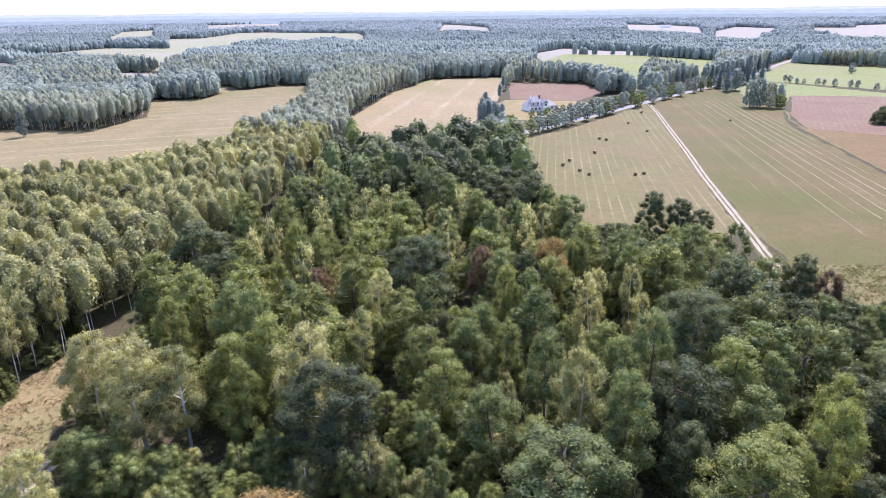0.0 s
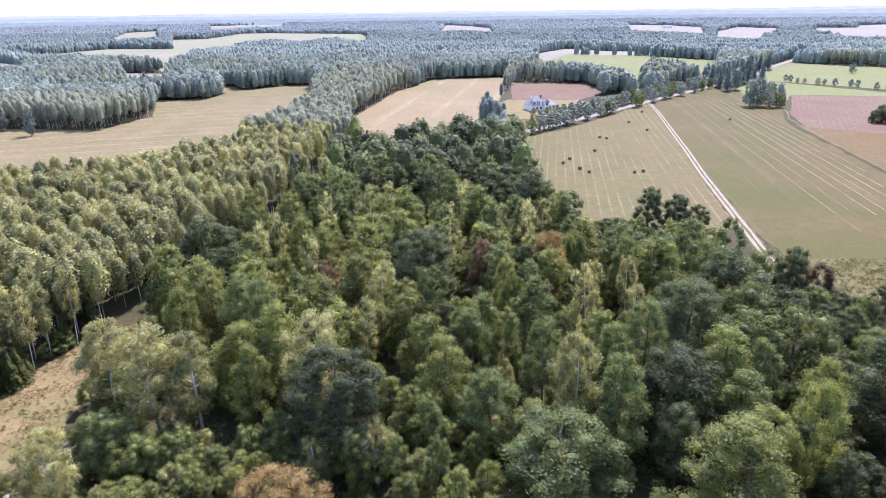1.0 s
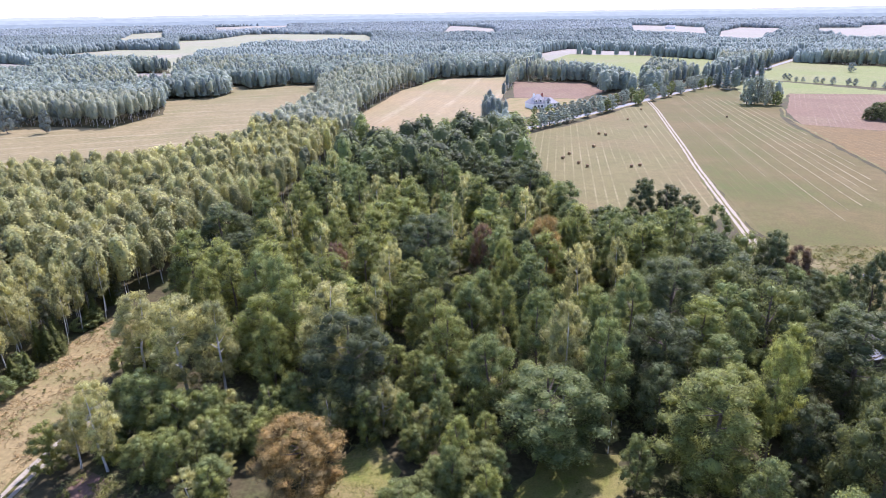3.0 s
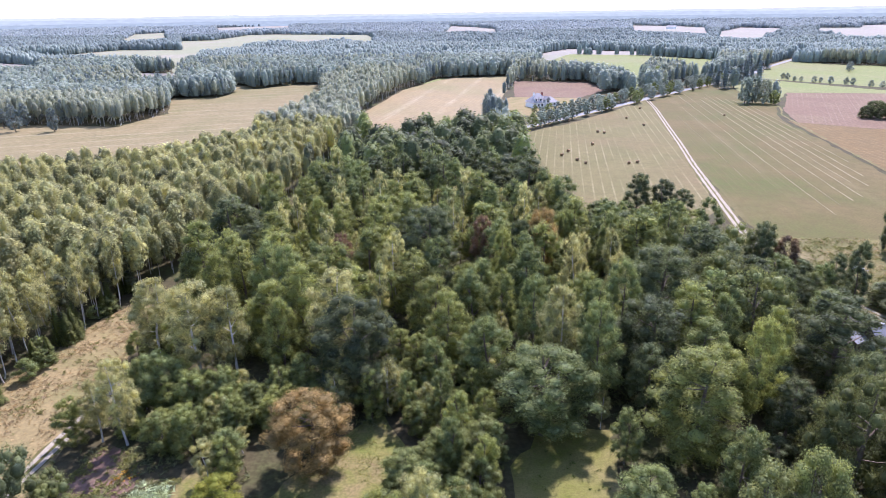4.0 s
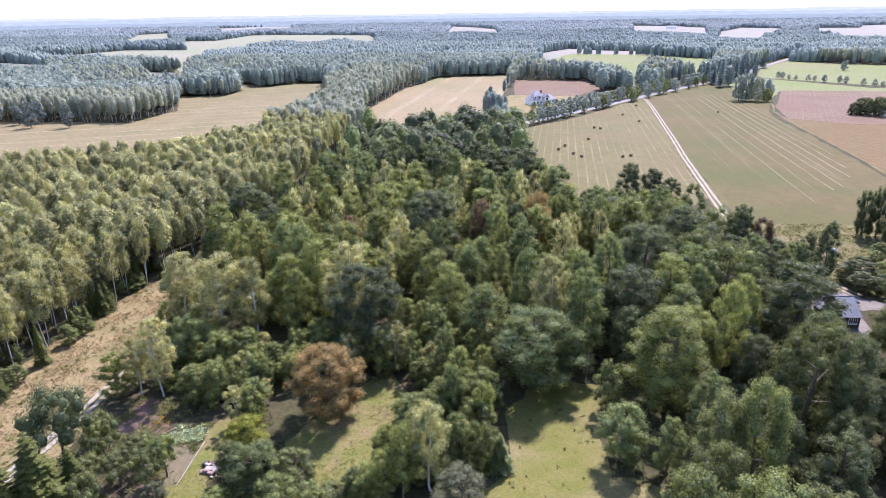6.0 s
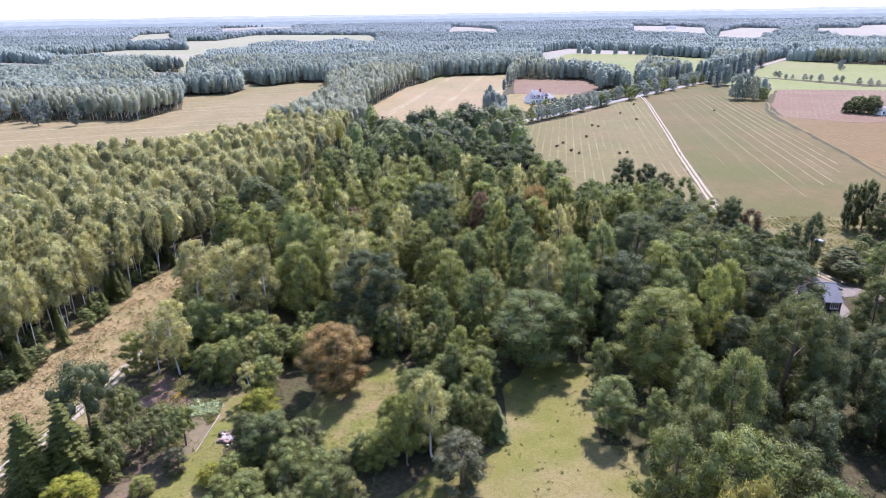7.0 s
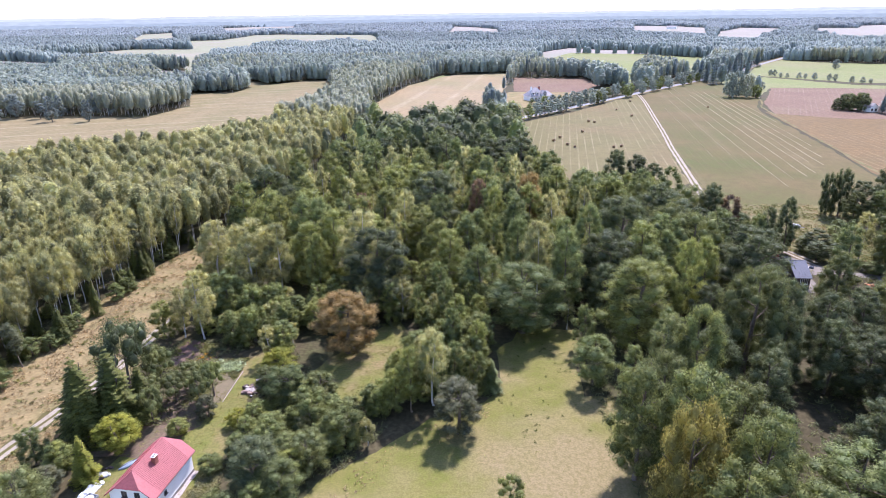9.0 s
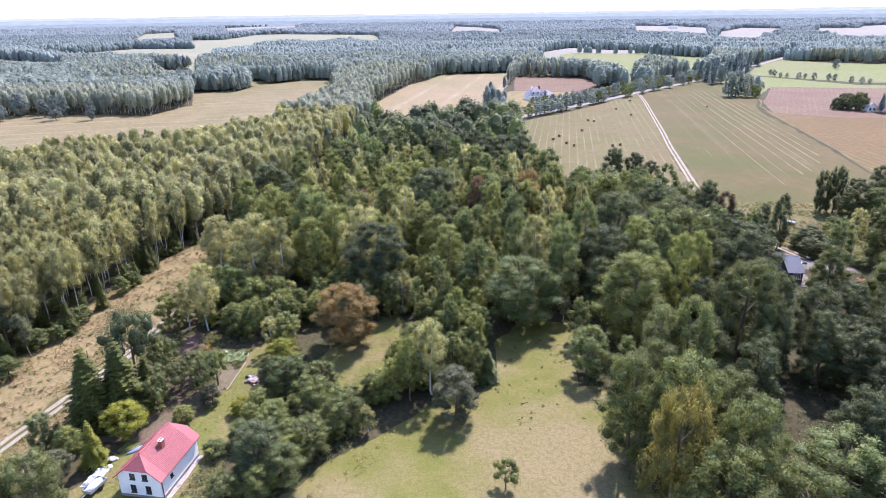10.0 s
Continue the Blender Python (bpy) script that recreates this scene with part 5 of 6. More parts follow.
# ---- houses ----
def plaster(name, a, b):
    """Smooth painted plaster with faint broad stains."""
    m, nt, p = material(name)
    nt.links.new(mix_colour(nt, ramp(nt, noise_at(nt, 0.5, 4.0), 0.35, 0.65), a, b), p.inputs["Base Color"])
    p.inputs["Roughness"].default_value = 0.85
    bump = node(nt, "ShaderNodeBump", Strength=0.15, Distance=0.02)
    nt.links.new(noise_at(nt, 12.0, 3.0), bump.inputs["Height"])
    nt.links.new(bump.outputs[0], p.inputs["Normal"])
    return m


RED_TILE = surface("red_roof_tile", (0.34, 0.094, 0.088), (0.30, 0.084, 0.078), 0.6, rough=0.55, fine=6.0, grit=0.1, bump=0.1)
RENDER_WHITE = plaster("white_render", (0.86, 0.83, 0.77), (0.80, 0.77, 0.71))
BRICK = surface("red_brick", (0.38, 0.13, 0.09), (0.30, 0.11, 0.08), 3.0, fine=10.0)
PLINTH = surface("grey_plinth", (0.30, 0.27, 0.25), (0.24, 0.22, 0.2), 1.0)
STONE_CAP = plaster("concrete_cap", (0.55, 0.53, 0.50), (0.45, 0.43, 0.40))
DARK_FRAME = surface("dark_frame", (0.06, 0.045, 0.04), (0.08, 0.06, 0.05), 2.0, rough=0.5)
WHITE_FRAME = surface("white_frame", (0.78, 0.78, 0.76), (0.7, 0.7, 0.69), 2.0, rough=0.4, grit=0.05)
GUTTER = surface("brown_gutter", (0.16, 0.06, 0.05), (0.2, 0.07, 0.06), 2.0, rough=0.4)
PALE_TILE = surface("pale_grey_tile", (0.31, 0.285, 0.275), (0.26, 0.24, 0.23), 0.5, rough=0.7, fine=3.0, grit=0.15)
ZINC = surface("grey_sheet_metal", (0.15, 0.152, 0.165), (0.125, 0.128, 0.14), 0.5, rough=0.75, fine=3.0, grit=0.1)
TIMBER = surface("dark_timber", (0.075, 0.055, 0.05), (0.11, 0.085, 0.075), 1.2, bump=0.5)
GLASS, _nt, _p = material("window_glass")
_p.inputs["Base Color"].default_value = (0.03, 0.035, 0.04, 1)
_p.inputs["Roughness"].default_value = 0.05
_p.inputs["Specular IOR Level"].default_value = 0.7


def window(parent, name, m, w, h, frame_mat, cross=True):
    """A framed window on a wall, in its own plane (x across, z up, facing -y)."""
    win = part(name, boxed(-w / 2, w / 2, -0.02, 0.10, 0, h), GLASS, parent, "dark window glass", m)
    bm = bmesh.new()
    f = 0.09
    for a in ((-w / 2 - f, w / 2 + f, -0.06, 0.08, -f, 0), (-w / 2 - f, w / 2 + f, -0.06, 0.08, h, h + f), (-w / 2 - f, -w / 2, -0.06, 0.08, 0, h), (w / 2, w / 2 + f, -0.06, 0.08, 0, h)):
        box(bm, *a)
    if cross:
        box(bm, -0.035, 0.035, -0.045, 0.05, 0, h)
    part("frame", bm, frame_mat, win)
    part("sill", boxed(-w / 2 - 0.15, w / 2 + 0.15, -0.2, 0.05, -f - 0.05, -f), frame_mat, win)
    return win


def red_house():
    hw, hl, eave, top, over = 3.24, 4.75, 3.85, 6.65, 0.45
    root = tagged(new("house"), "white rendered cottage with red half-hipped tile roof", "house")
    root.matrix_basis = pose(-44.75, 15.44, 0, 0, 0, -5.5)
    slope = (top - eave) / hw
    hip = eave + 0.46 * (top - eave)
    xh = (top - hip) / slope
    # walls with gable ends cut under the half hip
    bm = bmesh.new()
    prof = [(-hw, 0), (hw, 0), (hw, eave), (xh, hip), (-xh, hip), (-hw, eave)]
    a = [bm.verts.new((x, -hl, z - (0.12 if z > 1 else 0))) for x, z in prof]
    b = [bm.verts.new((x, hl, z - (0.12 if z > 1 else 0))) for x, z in prof]
    bm.faces.new(a), bm.faces.new(b[::-1])
    for i in range(6):
        j = (i + 1) % 6
        bm.faces.new((a[i], b[i], b[j], a[j]))
    bmesh.ops.recalc_face_normals(bm, faces=bm.faces)
    part("wall", bm, RENDER_WHITE, root)
    part("plinth", boxed(-hw - 0.04, hw + 0.04, -hl - 0.04, hl + 0.04, -0.1, 0.45), PLINTH, root, "grey stone plinth")
    # roof plates, two main slopes and two half hips
    ex, ez = hw + over, eave - over * slope
    ry = hl + over - xh * 0.9
    yy = hl + over
    roof = part("roof", slab([(ex, -yy, ez), (ex, yy, ez), (xh, yy, hip), (0, ry, top), (0, -ry, top), (xh, -yy, hip)], 0.14), RED_TILE, root, "red metal tile roof")
    part("roof_slope", slab([(-ex, yy, ez), (-ex, -yy, ez), (-xh, -yy, hip), (0, -ry, top), (0, ry, top), (-xh, yy, hip)], 0.14), RED_TILE, roof)
    for s in (-1, 1):
        part("half_hip", slab([(-xh - 0.12, s * (yy + 0.16), hip - 0.14), (xh + 0.12, s * (yy + 0.16), hip - 0.14), (0, s * ry, top)][:: -1 if s > 0 else 1], 0.12), RED_TILE, roof)
        part("gutter", boxed(s * ex - 0.07, s * ex + 0.07, -yy, yy, ez - 0.16, ez - 0.02, bevel=0.03), GUTTER, root, "brown gutter")
        part("downpipe", boxed(s * hw - 0.05 + s * 0.08, s * hw + 0.05 + s * 0.08, -hl + 0.1, -hl + 0.2, 0.1, ez), GUTTER, root, "brown downpipe")
    bm = bmesh.new()
    box(bm, -0.12, 0.12, -ry, ry, top - 0.05, top + 0.09, bevel=0.05)
    part("ridge_cap", bm, RED_TILE, roof)
    # standing ribs of the tile rows on both slopes
    rib = mesh_of("tile_rib", boxed(-0.035, 0.035, 0, math.hypot(ex, top - ez) * 0.97, 0, 0.03), RED_TILE)
    tilt = math.degrees(math.atan(slope))
    for s in (-1, 1):
        for i in range(40):
            yv = -yy + 0.2 + i * (2 * yy - 0.4) / 39
            if abs(yv) > ry - 0.1:
                continue
            o = new("tile_rib", rib)
            o.parent = roof
            o.matrix_basis = Matrix.Translation((s * ex, yv, ez + 0.01)) @ pose(0, 0, 0, 0, 0, 90 * s) @ pose(0, 0, 0, tilt, 0, 0)
    step = mesh_of("tile_row", boxed(-ry, ry, -0.03, 0.03, 0, 0.03), RED_TILE)
    for s in (-1, 1):
        for i in range(1, 15):
            k = i / 15
            o = new("tile_row", step)
            o.parent = roof
            o.matrix_basis = Matrix.Translation((s * ex * (1 - k), 0, ez + (top - ez) * k + 0.012)) @ pose(0, 0, 0, 0, 0, 90 * s) @ pose(0, 0, 0, tilt, 0, 0)
    ch = part("chimney", boxed(0.95, 1.5, -0.75, -0.05, top - 1.7, top + 0.0), BRICK, root, "red brick chimney")
    part("chimney_cap", boxed(0.89, 1.56, -0.81, 0.01, top + 0.0, top + 0.08, bevel=0.02), STONE_CAP, ch, "pale concrete cap")
    for i in range(2):
        part("flue", boxed(1.1, 1.34, -0.68 + 0.32 * i, -0.46 + 0.32 * i, top + 0.08, top + 0.12), DARK_FRAME, ch)
    for x in (-1.1, 1.2):
        window(root, "window", pose(x, -hl, 1.0), 0.62, 1.05, DARK_FRAME)
    for x in (-0.95, 0.95):
        window(root, "window", pose(x, -hl, 3.2), 0.62, 0.8, DARK_FRAME)
    window(root, "window", pose(hw, -2.2, 2.0, 0, 0, 90), 0.42, 0.42, DARK_FRAME, False)
    window(root, "window", pose(-hw, 0.5, 1.1, 0, 0, -90), 1.0, 1.2, DARK_FRAME)
    door = part("door", boxed(-0.5, 0.5, -0.05, 0.05, 0.2, 2.2), DARK_FRAME, root, "dark wooden door", pose(-hw, -2.0, 0, 0, 0, -90))
    part("handle", boxed(0.32, 0.44, -0.1, -0.05, 1.15, 1.2), WHITE_FRAME, door)
    return root


red_house()


def hipped(bm_pts, z0, z1, inset):
    x0, x1, y0, y1 = bm_pts
    bm = bmesh.new()
    c = [bm.verts.new(p) for p in ((x0, y0, z0), (x1, y0, z0), (x1, y1, z0), (x0, y1, z0))]
    if x1 - x0 > y1 - y0:
        r = [bm.verts.new(p) for p in ((x0 + inset, (y0 + y1) / 2, z1), (x1 - inset, (y0 + y1) / 2, z1))]
        fs = ((c[0], c[1], r[1], r[0]), (c[1], c[2], r[1]), (c[2], c[3], r[0], r[1]), (c[3], c[0], r[0]), tuple(c[::-1]))
    else:
        r = [bm.verts.new(p) for p in (((x0 + x1) / 2, y0 + inset, z1), ((x0 + x1) / 2, y1 - inset, z1))]
        fs = ((c[0], c[1], r[0]), (c[1], c[2], r[1], r[0]), (c[2], c[3], r[1]), (c[3], c[0], r[0], r[1]), tuple(c[::-1]))
    for f in fs:
        bm.faces.new(f)
    bmesh.ops.recalc_face_normals(bm, faces=bm.faces)
    return bm


def villa():
    root = tagged(new("house"), "white villa with pale grey hipped roof and wing", "house")
    root.matrix_basis = pose(42, 438, 0, 0, 0, 24)
    part("wall", boxed(-8, 5, -5.5, 5.5, 0, 3.6), RENDER_WHITE, root)
    part("roof", hipped((-8.7, 5.7, -6.2, 6.2), 3.5, 9.4, 6.0), PALE_TILE, root, "pale grey tiled hipped roof")
    wing = part("wing_wall", boxed(5, 13, -3.5, 4.5, 0, 3.2), RENDER_WHITE, root)
    part("wing_roof", hipped((4.0, 13.6, -4.1, 5.1), 3.1, 6.6, 4.2), PALE_TILE, wing)
    porch = part("gable_wall", boxed(1.2, 4.6, -7.6, -5.5, 0, 5.6), RENDER_WHITE, root)
    bm = bmesh.new()
    a = [bm.verts.new(p) for p in ((0.8, -8.0, 5.4), (5.0, -8.0, 5.4), (2.9, -8.0, 7.7))]
    b = [bm.verts.new(p) for p in ((0.8, -2.0, 5.4), (5.0, -2.0, 5.4), (2.9, -2.0, 7.7))]
    bm.faces.new(a), bm.faces.new(b[::-1])
    for i in range(3):
        bm.faces.new((a[i], b[i], b[(i + 1) % 3], a[(i + 1) % 3]))
    bmesh.ops.recalc_face_normals(bm, faces=bm.faces)
    part("gable_roof", bm, PALE_TILE, porch)
    for x in (-5.2, -1.6):
        dormer = part("dormer", boxed(x - 0.9, x + 0.9, -5.0, -2.2, 4.2, 6.3), RENDER_WHITE, root, "white dormer with grey roof")
        part("dormer_roof", hipped((x - 1.2, x + 1.2, -5.4, -1.4), 6.3, 7.3, 1.1), PALE_TILE, dormer)
        part("pane", boxed(x - 0.6, x + 0.6, -5.04, -4.98, 4.75, 6.0), GLASS, dormer, "dark window glass")
    for x in (-4.6, 2.0):
        ch = part("chimney", boxed(x - 0.5, x + 0.5, -0.4, 0.5, 7.0, 10.0), BRICK if x > 0 else RENDER_WHITE, root)
        part("chimney_cap", boxed(x - 0.6, x + 0.6, -0.5, 0.6, 10.0, 10.15), PLINTH, ch)
    for x in (-6.2, -3.4, -0.6):
        window(root, "window", pose(x, -5.5, 0.9), 1.5, 1.6, WHITE_FRAME)
    for x in (7.0, 10.6):
        window(root, "window", pose(x, -3.5, 0.9), 1.5, 1.5, WHITE_FRAME)
    for z in (0.9, 3.6):
        window(root, "window", pose(2.9, -7.6, z), 1.6, 1.5, WHITE_FRAME)
    return root


villa()


def shed():
    root = tagged(new("shed"), "dark timber shed with grey sheet-metal roof", "shed")
    root.matrix_basis = pose(79.4, 90.0 + DEEP, 0, 0, 0, -2)
    hw, eave, top = 1.75, 2.9, RIDGE
    bm = bmesh.new()
    prof = [(-DEEP, 0), (DEEP, 0), (DEEP, eave), (0, top), (-DEEP, eave)]
    a = [bm.verts.new((-hw, y, z)) for y, z in prof]
    b = [bm.verts.new((hw, y, z)) for y, z in prof]
    bm.faces.new(a), bm.faces.new(b[::-1])
    for i in range(5):
        j = (i + 1) % 5
        bm.faces.new((a[i], b[i], b[j], a[j]))
    bmesh.ops.recalc_face_normals(bm, faces=bm.faces)
    wall = part("wall", bm, TIMBER, root)
    board = mesh_of("board", boxed(-0.11, 0.11, -0.025, 0.0, 0.05, 2.75), TIMBER)
    for i in range(13):
        o = new("board", board)
        o.parent = wall
        o.matrix_basis = pose(-hw + 0.14 + i * 0.27, -DEEP, 0)
    for i in range(30):
        o = new("board", board)
        o.parent = wall
        o.matrix_basis = pose(-hw, DEEP - 0.14 - i * 0.27, 0, 0, 0, -90)
    slope = (top - eave) / DEEP
    ey, ez, xx = DEEP + 0.4, eave - 0.4 * slope, hw + 0.25
    roof = part("roof", slab([(-xx, -ey, ez), (xx, -ey, ez), (xx, 0, top + 0.08), (-xx, 0, top + 0.08)], 0.1), ZINC, root, "grey sheet-metal roof")
    part("roof_slope", slab([(xx, ey, ez), (-xx, ey, ez), (-xx, 0, top + 0.08), (xx, 0, top + 0.08)], 0.1), ZINC, roof)
    part("ridge_cap", boxed(-xx, xx, -0.14, 0.14, top + 0.04, top + 0.14, bevel=0.04), ZINC, roof)
    seam = mesh_of("seam", boxed(-0.03, 0.03, 0, math.hypot(ey, top - ez), 0.0, 0.04), ZINC)
    for i in range(7):
        o = new("seam", seam)
        o.parent = roof
        o.matrix_basis = Matrix.Translation((-xx + 0.1 + i * (2 * xx - 0.2) / 6, -ey, ez + 0.02)) @ pose(0, 0, 0, math.degrees(math.atan2(top - ez, ey)), 0, 0)
    for x in (-0.1, 0.75):
        window(root, "window", pose(x, -DEEP - 0.03, 1.1), 0.75, 1.3, WHITE_FRAME)
    part("lean_to_wall", boxed(-hw - 2.2, -hw, -1.0, 3.4, 0, 1.7), TIMBER, root)
    part("lean_to_roof", slab([(-hw - 2.6, 3.8, 1.75), (-hw - 2.6, -1.4, 1.75), (-hw, -1.4, 2.4), (-hw, 3.8, 2.4)], 0.08), ZINC, root, "grey sheet lean-to roof")
    return root


DEEP, RIDGE = 4.6, 5.3
shed()


# ---- bales, yard and garden things ----
STRAW = surface("baled_straw", (0.27, 0.175, 0.09), (0.33, 0.22, 0.12), 2.0, fine=8.0, bump=0.6)


def bale():
    root = tagged(new("hay_bale"), "round brown hay bale lying on mown field", "bale", "bales on the hay field")
    bm = bmesh.new()
    bmesh.ops.create_cone(bm, cap_ends=True, segments=18, radius1=0.68, radius2=0.68, depth=1.25, matrix=pose(0, 0, 0.64, 90, 0, 0))
    bmesh.ops.bevel(bm, geom=[e for e in bm.edges if abs(e.verts[0].co.y - e.verts[1].co.y) < 1e-4], offset=0.08, segments=2, affect="EDGES")
    for v in bm.verts:
        v.co += 0.03 * Vector(noise.noise_vector(v.co * 2.0))
    part("straw_roll", bm, STRAW, root)
    return root


def straw_row(x0, y0, x1, y1, wide_m, rng):
    """A low broken windrow of cut straw along a line, thin where it has been lifted."""
    d = Vector((x1 - x0, y1 - y0)).normalized()
    n, bm, last = int(math.hypot(x1 - x0, y1 - y0) / 1.4), bmesh.new(), None
    seed = rng.uniform(0, 90)
    for i in range(n + 1):
        k = noise.noise(Vector((i * 0.16, seed, 0))) + 0.35 * noise.noise(Vector((i * 0.7, seed, 3)))
        w = wide_m * min(1.0, 0.9 + k) * rng.uniform(0.75, 1.2)
        if w < 0.3 * wide_m:
            last = None
            continue
        off = 0.4 * noise.noise(Vector((i * 0.1, seed, 9)))
        cx, cy = x0 + (x1 - x0) * i / n - d.y * off, y0 + (y1 - y0) * i / n + d.x * off
        row = [bm.verts.new((cx - d.y * q * w, cy + d.x * q * w, z)) for q, z in ((-0.5, 0.03), (-0.2, 0.17), (0.22, 0.15), (0.5, 0.03))]
        if last:
            for a in range(3):
                bm.faces.new((last[a], last[a + 1], row[a + 1], row[a]))
        last = row
    bmesh.ops.recalc_face_normals(bm, faces=bm.faces)
    return tagged(part("windrow", bm, SWATH), "pale broken row of straw lying on mown field", "straw row", "straw rows on the mown field")


SWATH = surface("cut_straw", (0.234, 0.190, 0.110), (0.174, 0.142, 0.074), 0.5, fine=4.0, bump=0.5)
row_rng = np.random.default_rng(77)
for x, y0, y1, w in ((146, 183, 505, 1.0), (152, 195, 515, 0.8), (158.5, 200, 470, 1.3), (164, 205, 480, 1.2), (168, 225, 500, 0.9), (172.5, 220, 480, 1.4), (177, 235, 470, 1.3), (181.5, 260, 465, 1.0), (186, 330, 460, 1.0), (138, 240, 430, 0.7), (129, 235, 390, 0.6)):
    straw_row(x + 0.125 * (y0 - 380) - 4, y0, x + 0.125 * (y1 - 380) - 4, y1, 0.62 * w, row_rng)
BALES = [(25.8, 338.2), (54.6, 370.7), (109.9, 422.8), (91.9, 382), (96.4, 355.8), (65.8, 334.3), (68.8, 331.2), (57.1, 299.4), (42.7, 282.6), (38.5, 273.6), (44.3, 263.5), (47.2, 257.4), (66.2, 257), (70.3, 258.9), (155.4, 390.7), (201.6, 486.1)]
first = bale()
first.matrix_basis = pose(*BALES[0], 0.1, 0, 0, 15)
for i, (x, y) in enumerate(BALES[1:]):
    copy_thing(first, pose(x, y, 0.1, 0, 0, rng.uniform(0, 180)))


def heap(name, x, y, w, l, h, mat, words, category, n=14, seed=1):
    """A loose heap of pieces resting on the ground."""
    r = np.random.default_rng(seed)
    root = tagged(new(name), words, category)
    root.matrix_basis = pose(x, y, 0.05)
    for i in range(n):
        s = r.uniform(0.25, 0.6)
        px, py = r.normal(0, w / 4), r.normal(0, l / 4)
        z = max(0, h * (1 - abs(px) / w - abs(py) / l) * r.uniform(0.2, 1))
        bm = boxed(-s, s, -s * 0.7, s * 0.7, -0.15, s * 0.5, bevel=0.08)
        part("piece", bm, mat[i % len(mat)], root, m=pose(px, py, z * 0.6, *r.uniform(-18, 18, 2), r.uniform(0, 180)))
    return root


TARP = surface("pale_tarpaulin", (0.62, 0.63, 0.62), (0.5, 0.51, 0.5), 1.0, rough=0.5, fine=5.0, grit=0.1)
SOILY = surface("pinkish_soil", (0.30, 0.21, 0.17), (0.24, 0.17, 0.14), 2.0)
ORANGE = surface("orange_red_boards", (0.42, 0.14, 0.07), (0.34, 0.12, 0.07), 1.5)
STONE = surface("field_stone", (0.42, 0.37, 0.33), (0.3, 0.26, 0.23), 2.0)
STEEL = surface("painted_steel", (0.45, 0.46, 0.47), (0.35, 0.36, 0.37), 2.0, rough=0.4, metal=0.3)
RUBBER = surface("black_rubber", (0.02, 0.02, 0.02), (0.03, 0.03, 0.03), 3.0)
heap("rubble_heap", -40.0, 41, 3.2, 5.5, 0.9, [STONE, TIMBER, SOILY, STONE], "grey-brown rubble and old timber heap on garden grass", "heap", 30, 2)
edging = tagged(part("edging_board", boxed(-0.05, 0.05, -5.0, 5.0, -0.05, 0.14, bevel=0.02), STONE, None, m=pose(-43.75, 42.3, 0.03)), "long pale board edging the vegetable bed", "board")


def crumpled_sheet(name, x, y, turn, w, l, h, mat, words, category, seed):
    """A loose sheet thrown over low things, rumpled and lying on the grass."""
    bm = bmesh.new()
    bmesh.ops.create_grid(bm, x_segments=18, y_segments=40, size=0.5)
    for v in bm.verts:
        q = Vector((v.co.x * w, v.co.y * l, seed))
        edge = max(0.0, 1 - (2 * abs(v.co.x)) ** 3) * max(0.0, 1 - (2 * abs(v.co.y)) ** 4)
        bump = abs(noise.noise(q * 1.1)) + 0.5 * abs(noise.noise(q * 2.7)) + 0.2 * noise.noise(q * 6)
        v.co = Vector((q.x + 0.25 * noise.noise(q * 0.9 + Vector((5, 0, 0))), q.y + 0.3 * noise.noise(q * 0.8 + Vector((0, 7, 0))), h * edge * (0.25 + bump)))
    r = bmesh.ops.extrude_face_region(bm, geom=bm.faces[:])
    bmesh.ops.translate(bm, verts=[v for v in r["geom"] if isinstance(v, bmesh.types.BMVert)], vec=(0, 0, 0.015))
    bmesh.ops.recalc_face_normals(bm, faces=bm.faces)
    return tagged(part(name, bm, mat, None, m=pose(x, y, 0.06, 0, 0, turn)), words, category)


crumpled_sheet("tarpaulin", -54.3, 14.4, -8, 1.7, 4.6, 0.75, TARP, "crumpled pale tarpaulin lying along the garden grass", "tarpaulin", 3.3)


def boat(x, y, turn):
    """A small upturned rowing boat: a hull with a keel."""
    root = tagged(new("rowing_boat"), "small upturned blue-grey rowing boat on garden grass", "boat")
    root.matrix_basis = pose(x, y, 0.05, 0, 0, turn)
    bm, rows = bmesh.new(), []
    for i in range(13):
        k = i / 12 * 2 - 1
        half, up = 0.55 * max(0.04, 1 - abs(k) ** 2.4), 0.42 * (1 - 0.35 * k * k)
        rows.append([bm.verts.new((half * math.cos(a), 1.6 * k, up * math.sin(a) ** 0.8)) for a in [math.pi * j / 8 for j in range(9)]])
    for a, b in zip(rows, rows[1:]):
        for j in range(8):
            bm.faces.new((a[j], a[j + 1], b[j + 1], b[j]))
    bmesh.ops.recalc_face_normals(bm, faces=bm.faces)
    part("hull", bm, surface("blue_grey_paint", (0.16, 0.20, 0.24), (0.22, 0.26, 0.29), 1.5, rough=0.5), root)
    part("keel", boxed(-0.03, 0.03, -1.3, 1.3, 0.36, 0.47, bevel=0.01), TIMBER, root, "dark wooden keel")
    return root


boat(-51.6, 20.6, -35)
tagged(part("garden_path", ribbon([(-52, -6), (-50.5, 6), (-49.5, 9.5)], 1.6, 0.085, np.random.default_rng(8), 0.12, 1.0), SAND), "trodden sandy path before the cottage", "path", kind="structure")
tagged(part("wall_path", ribbon([(-41.5, 10.4), (-41.05, 15), (-40.6, 19.8)], 0.8, 0.085, np.random.default_rng(9), 0.05, 1.0), STONE), "narrow stone path along the cottage wall", "path", kind="structure")
heap("timber_heap", 79.5, 109.5, 6, 3.5, 1.4, [ORANGE, TIMBER], "orange-red timber heap behind the shed", "heap", 26, 4)
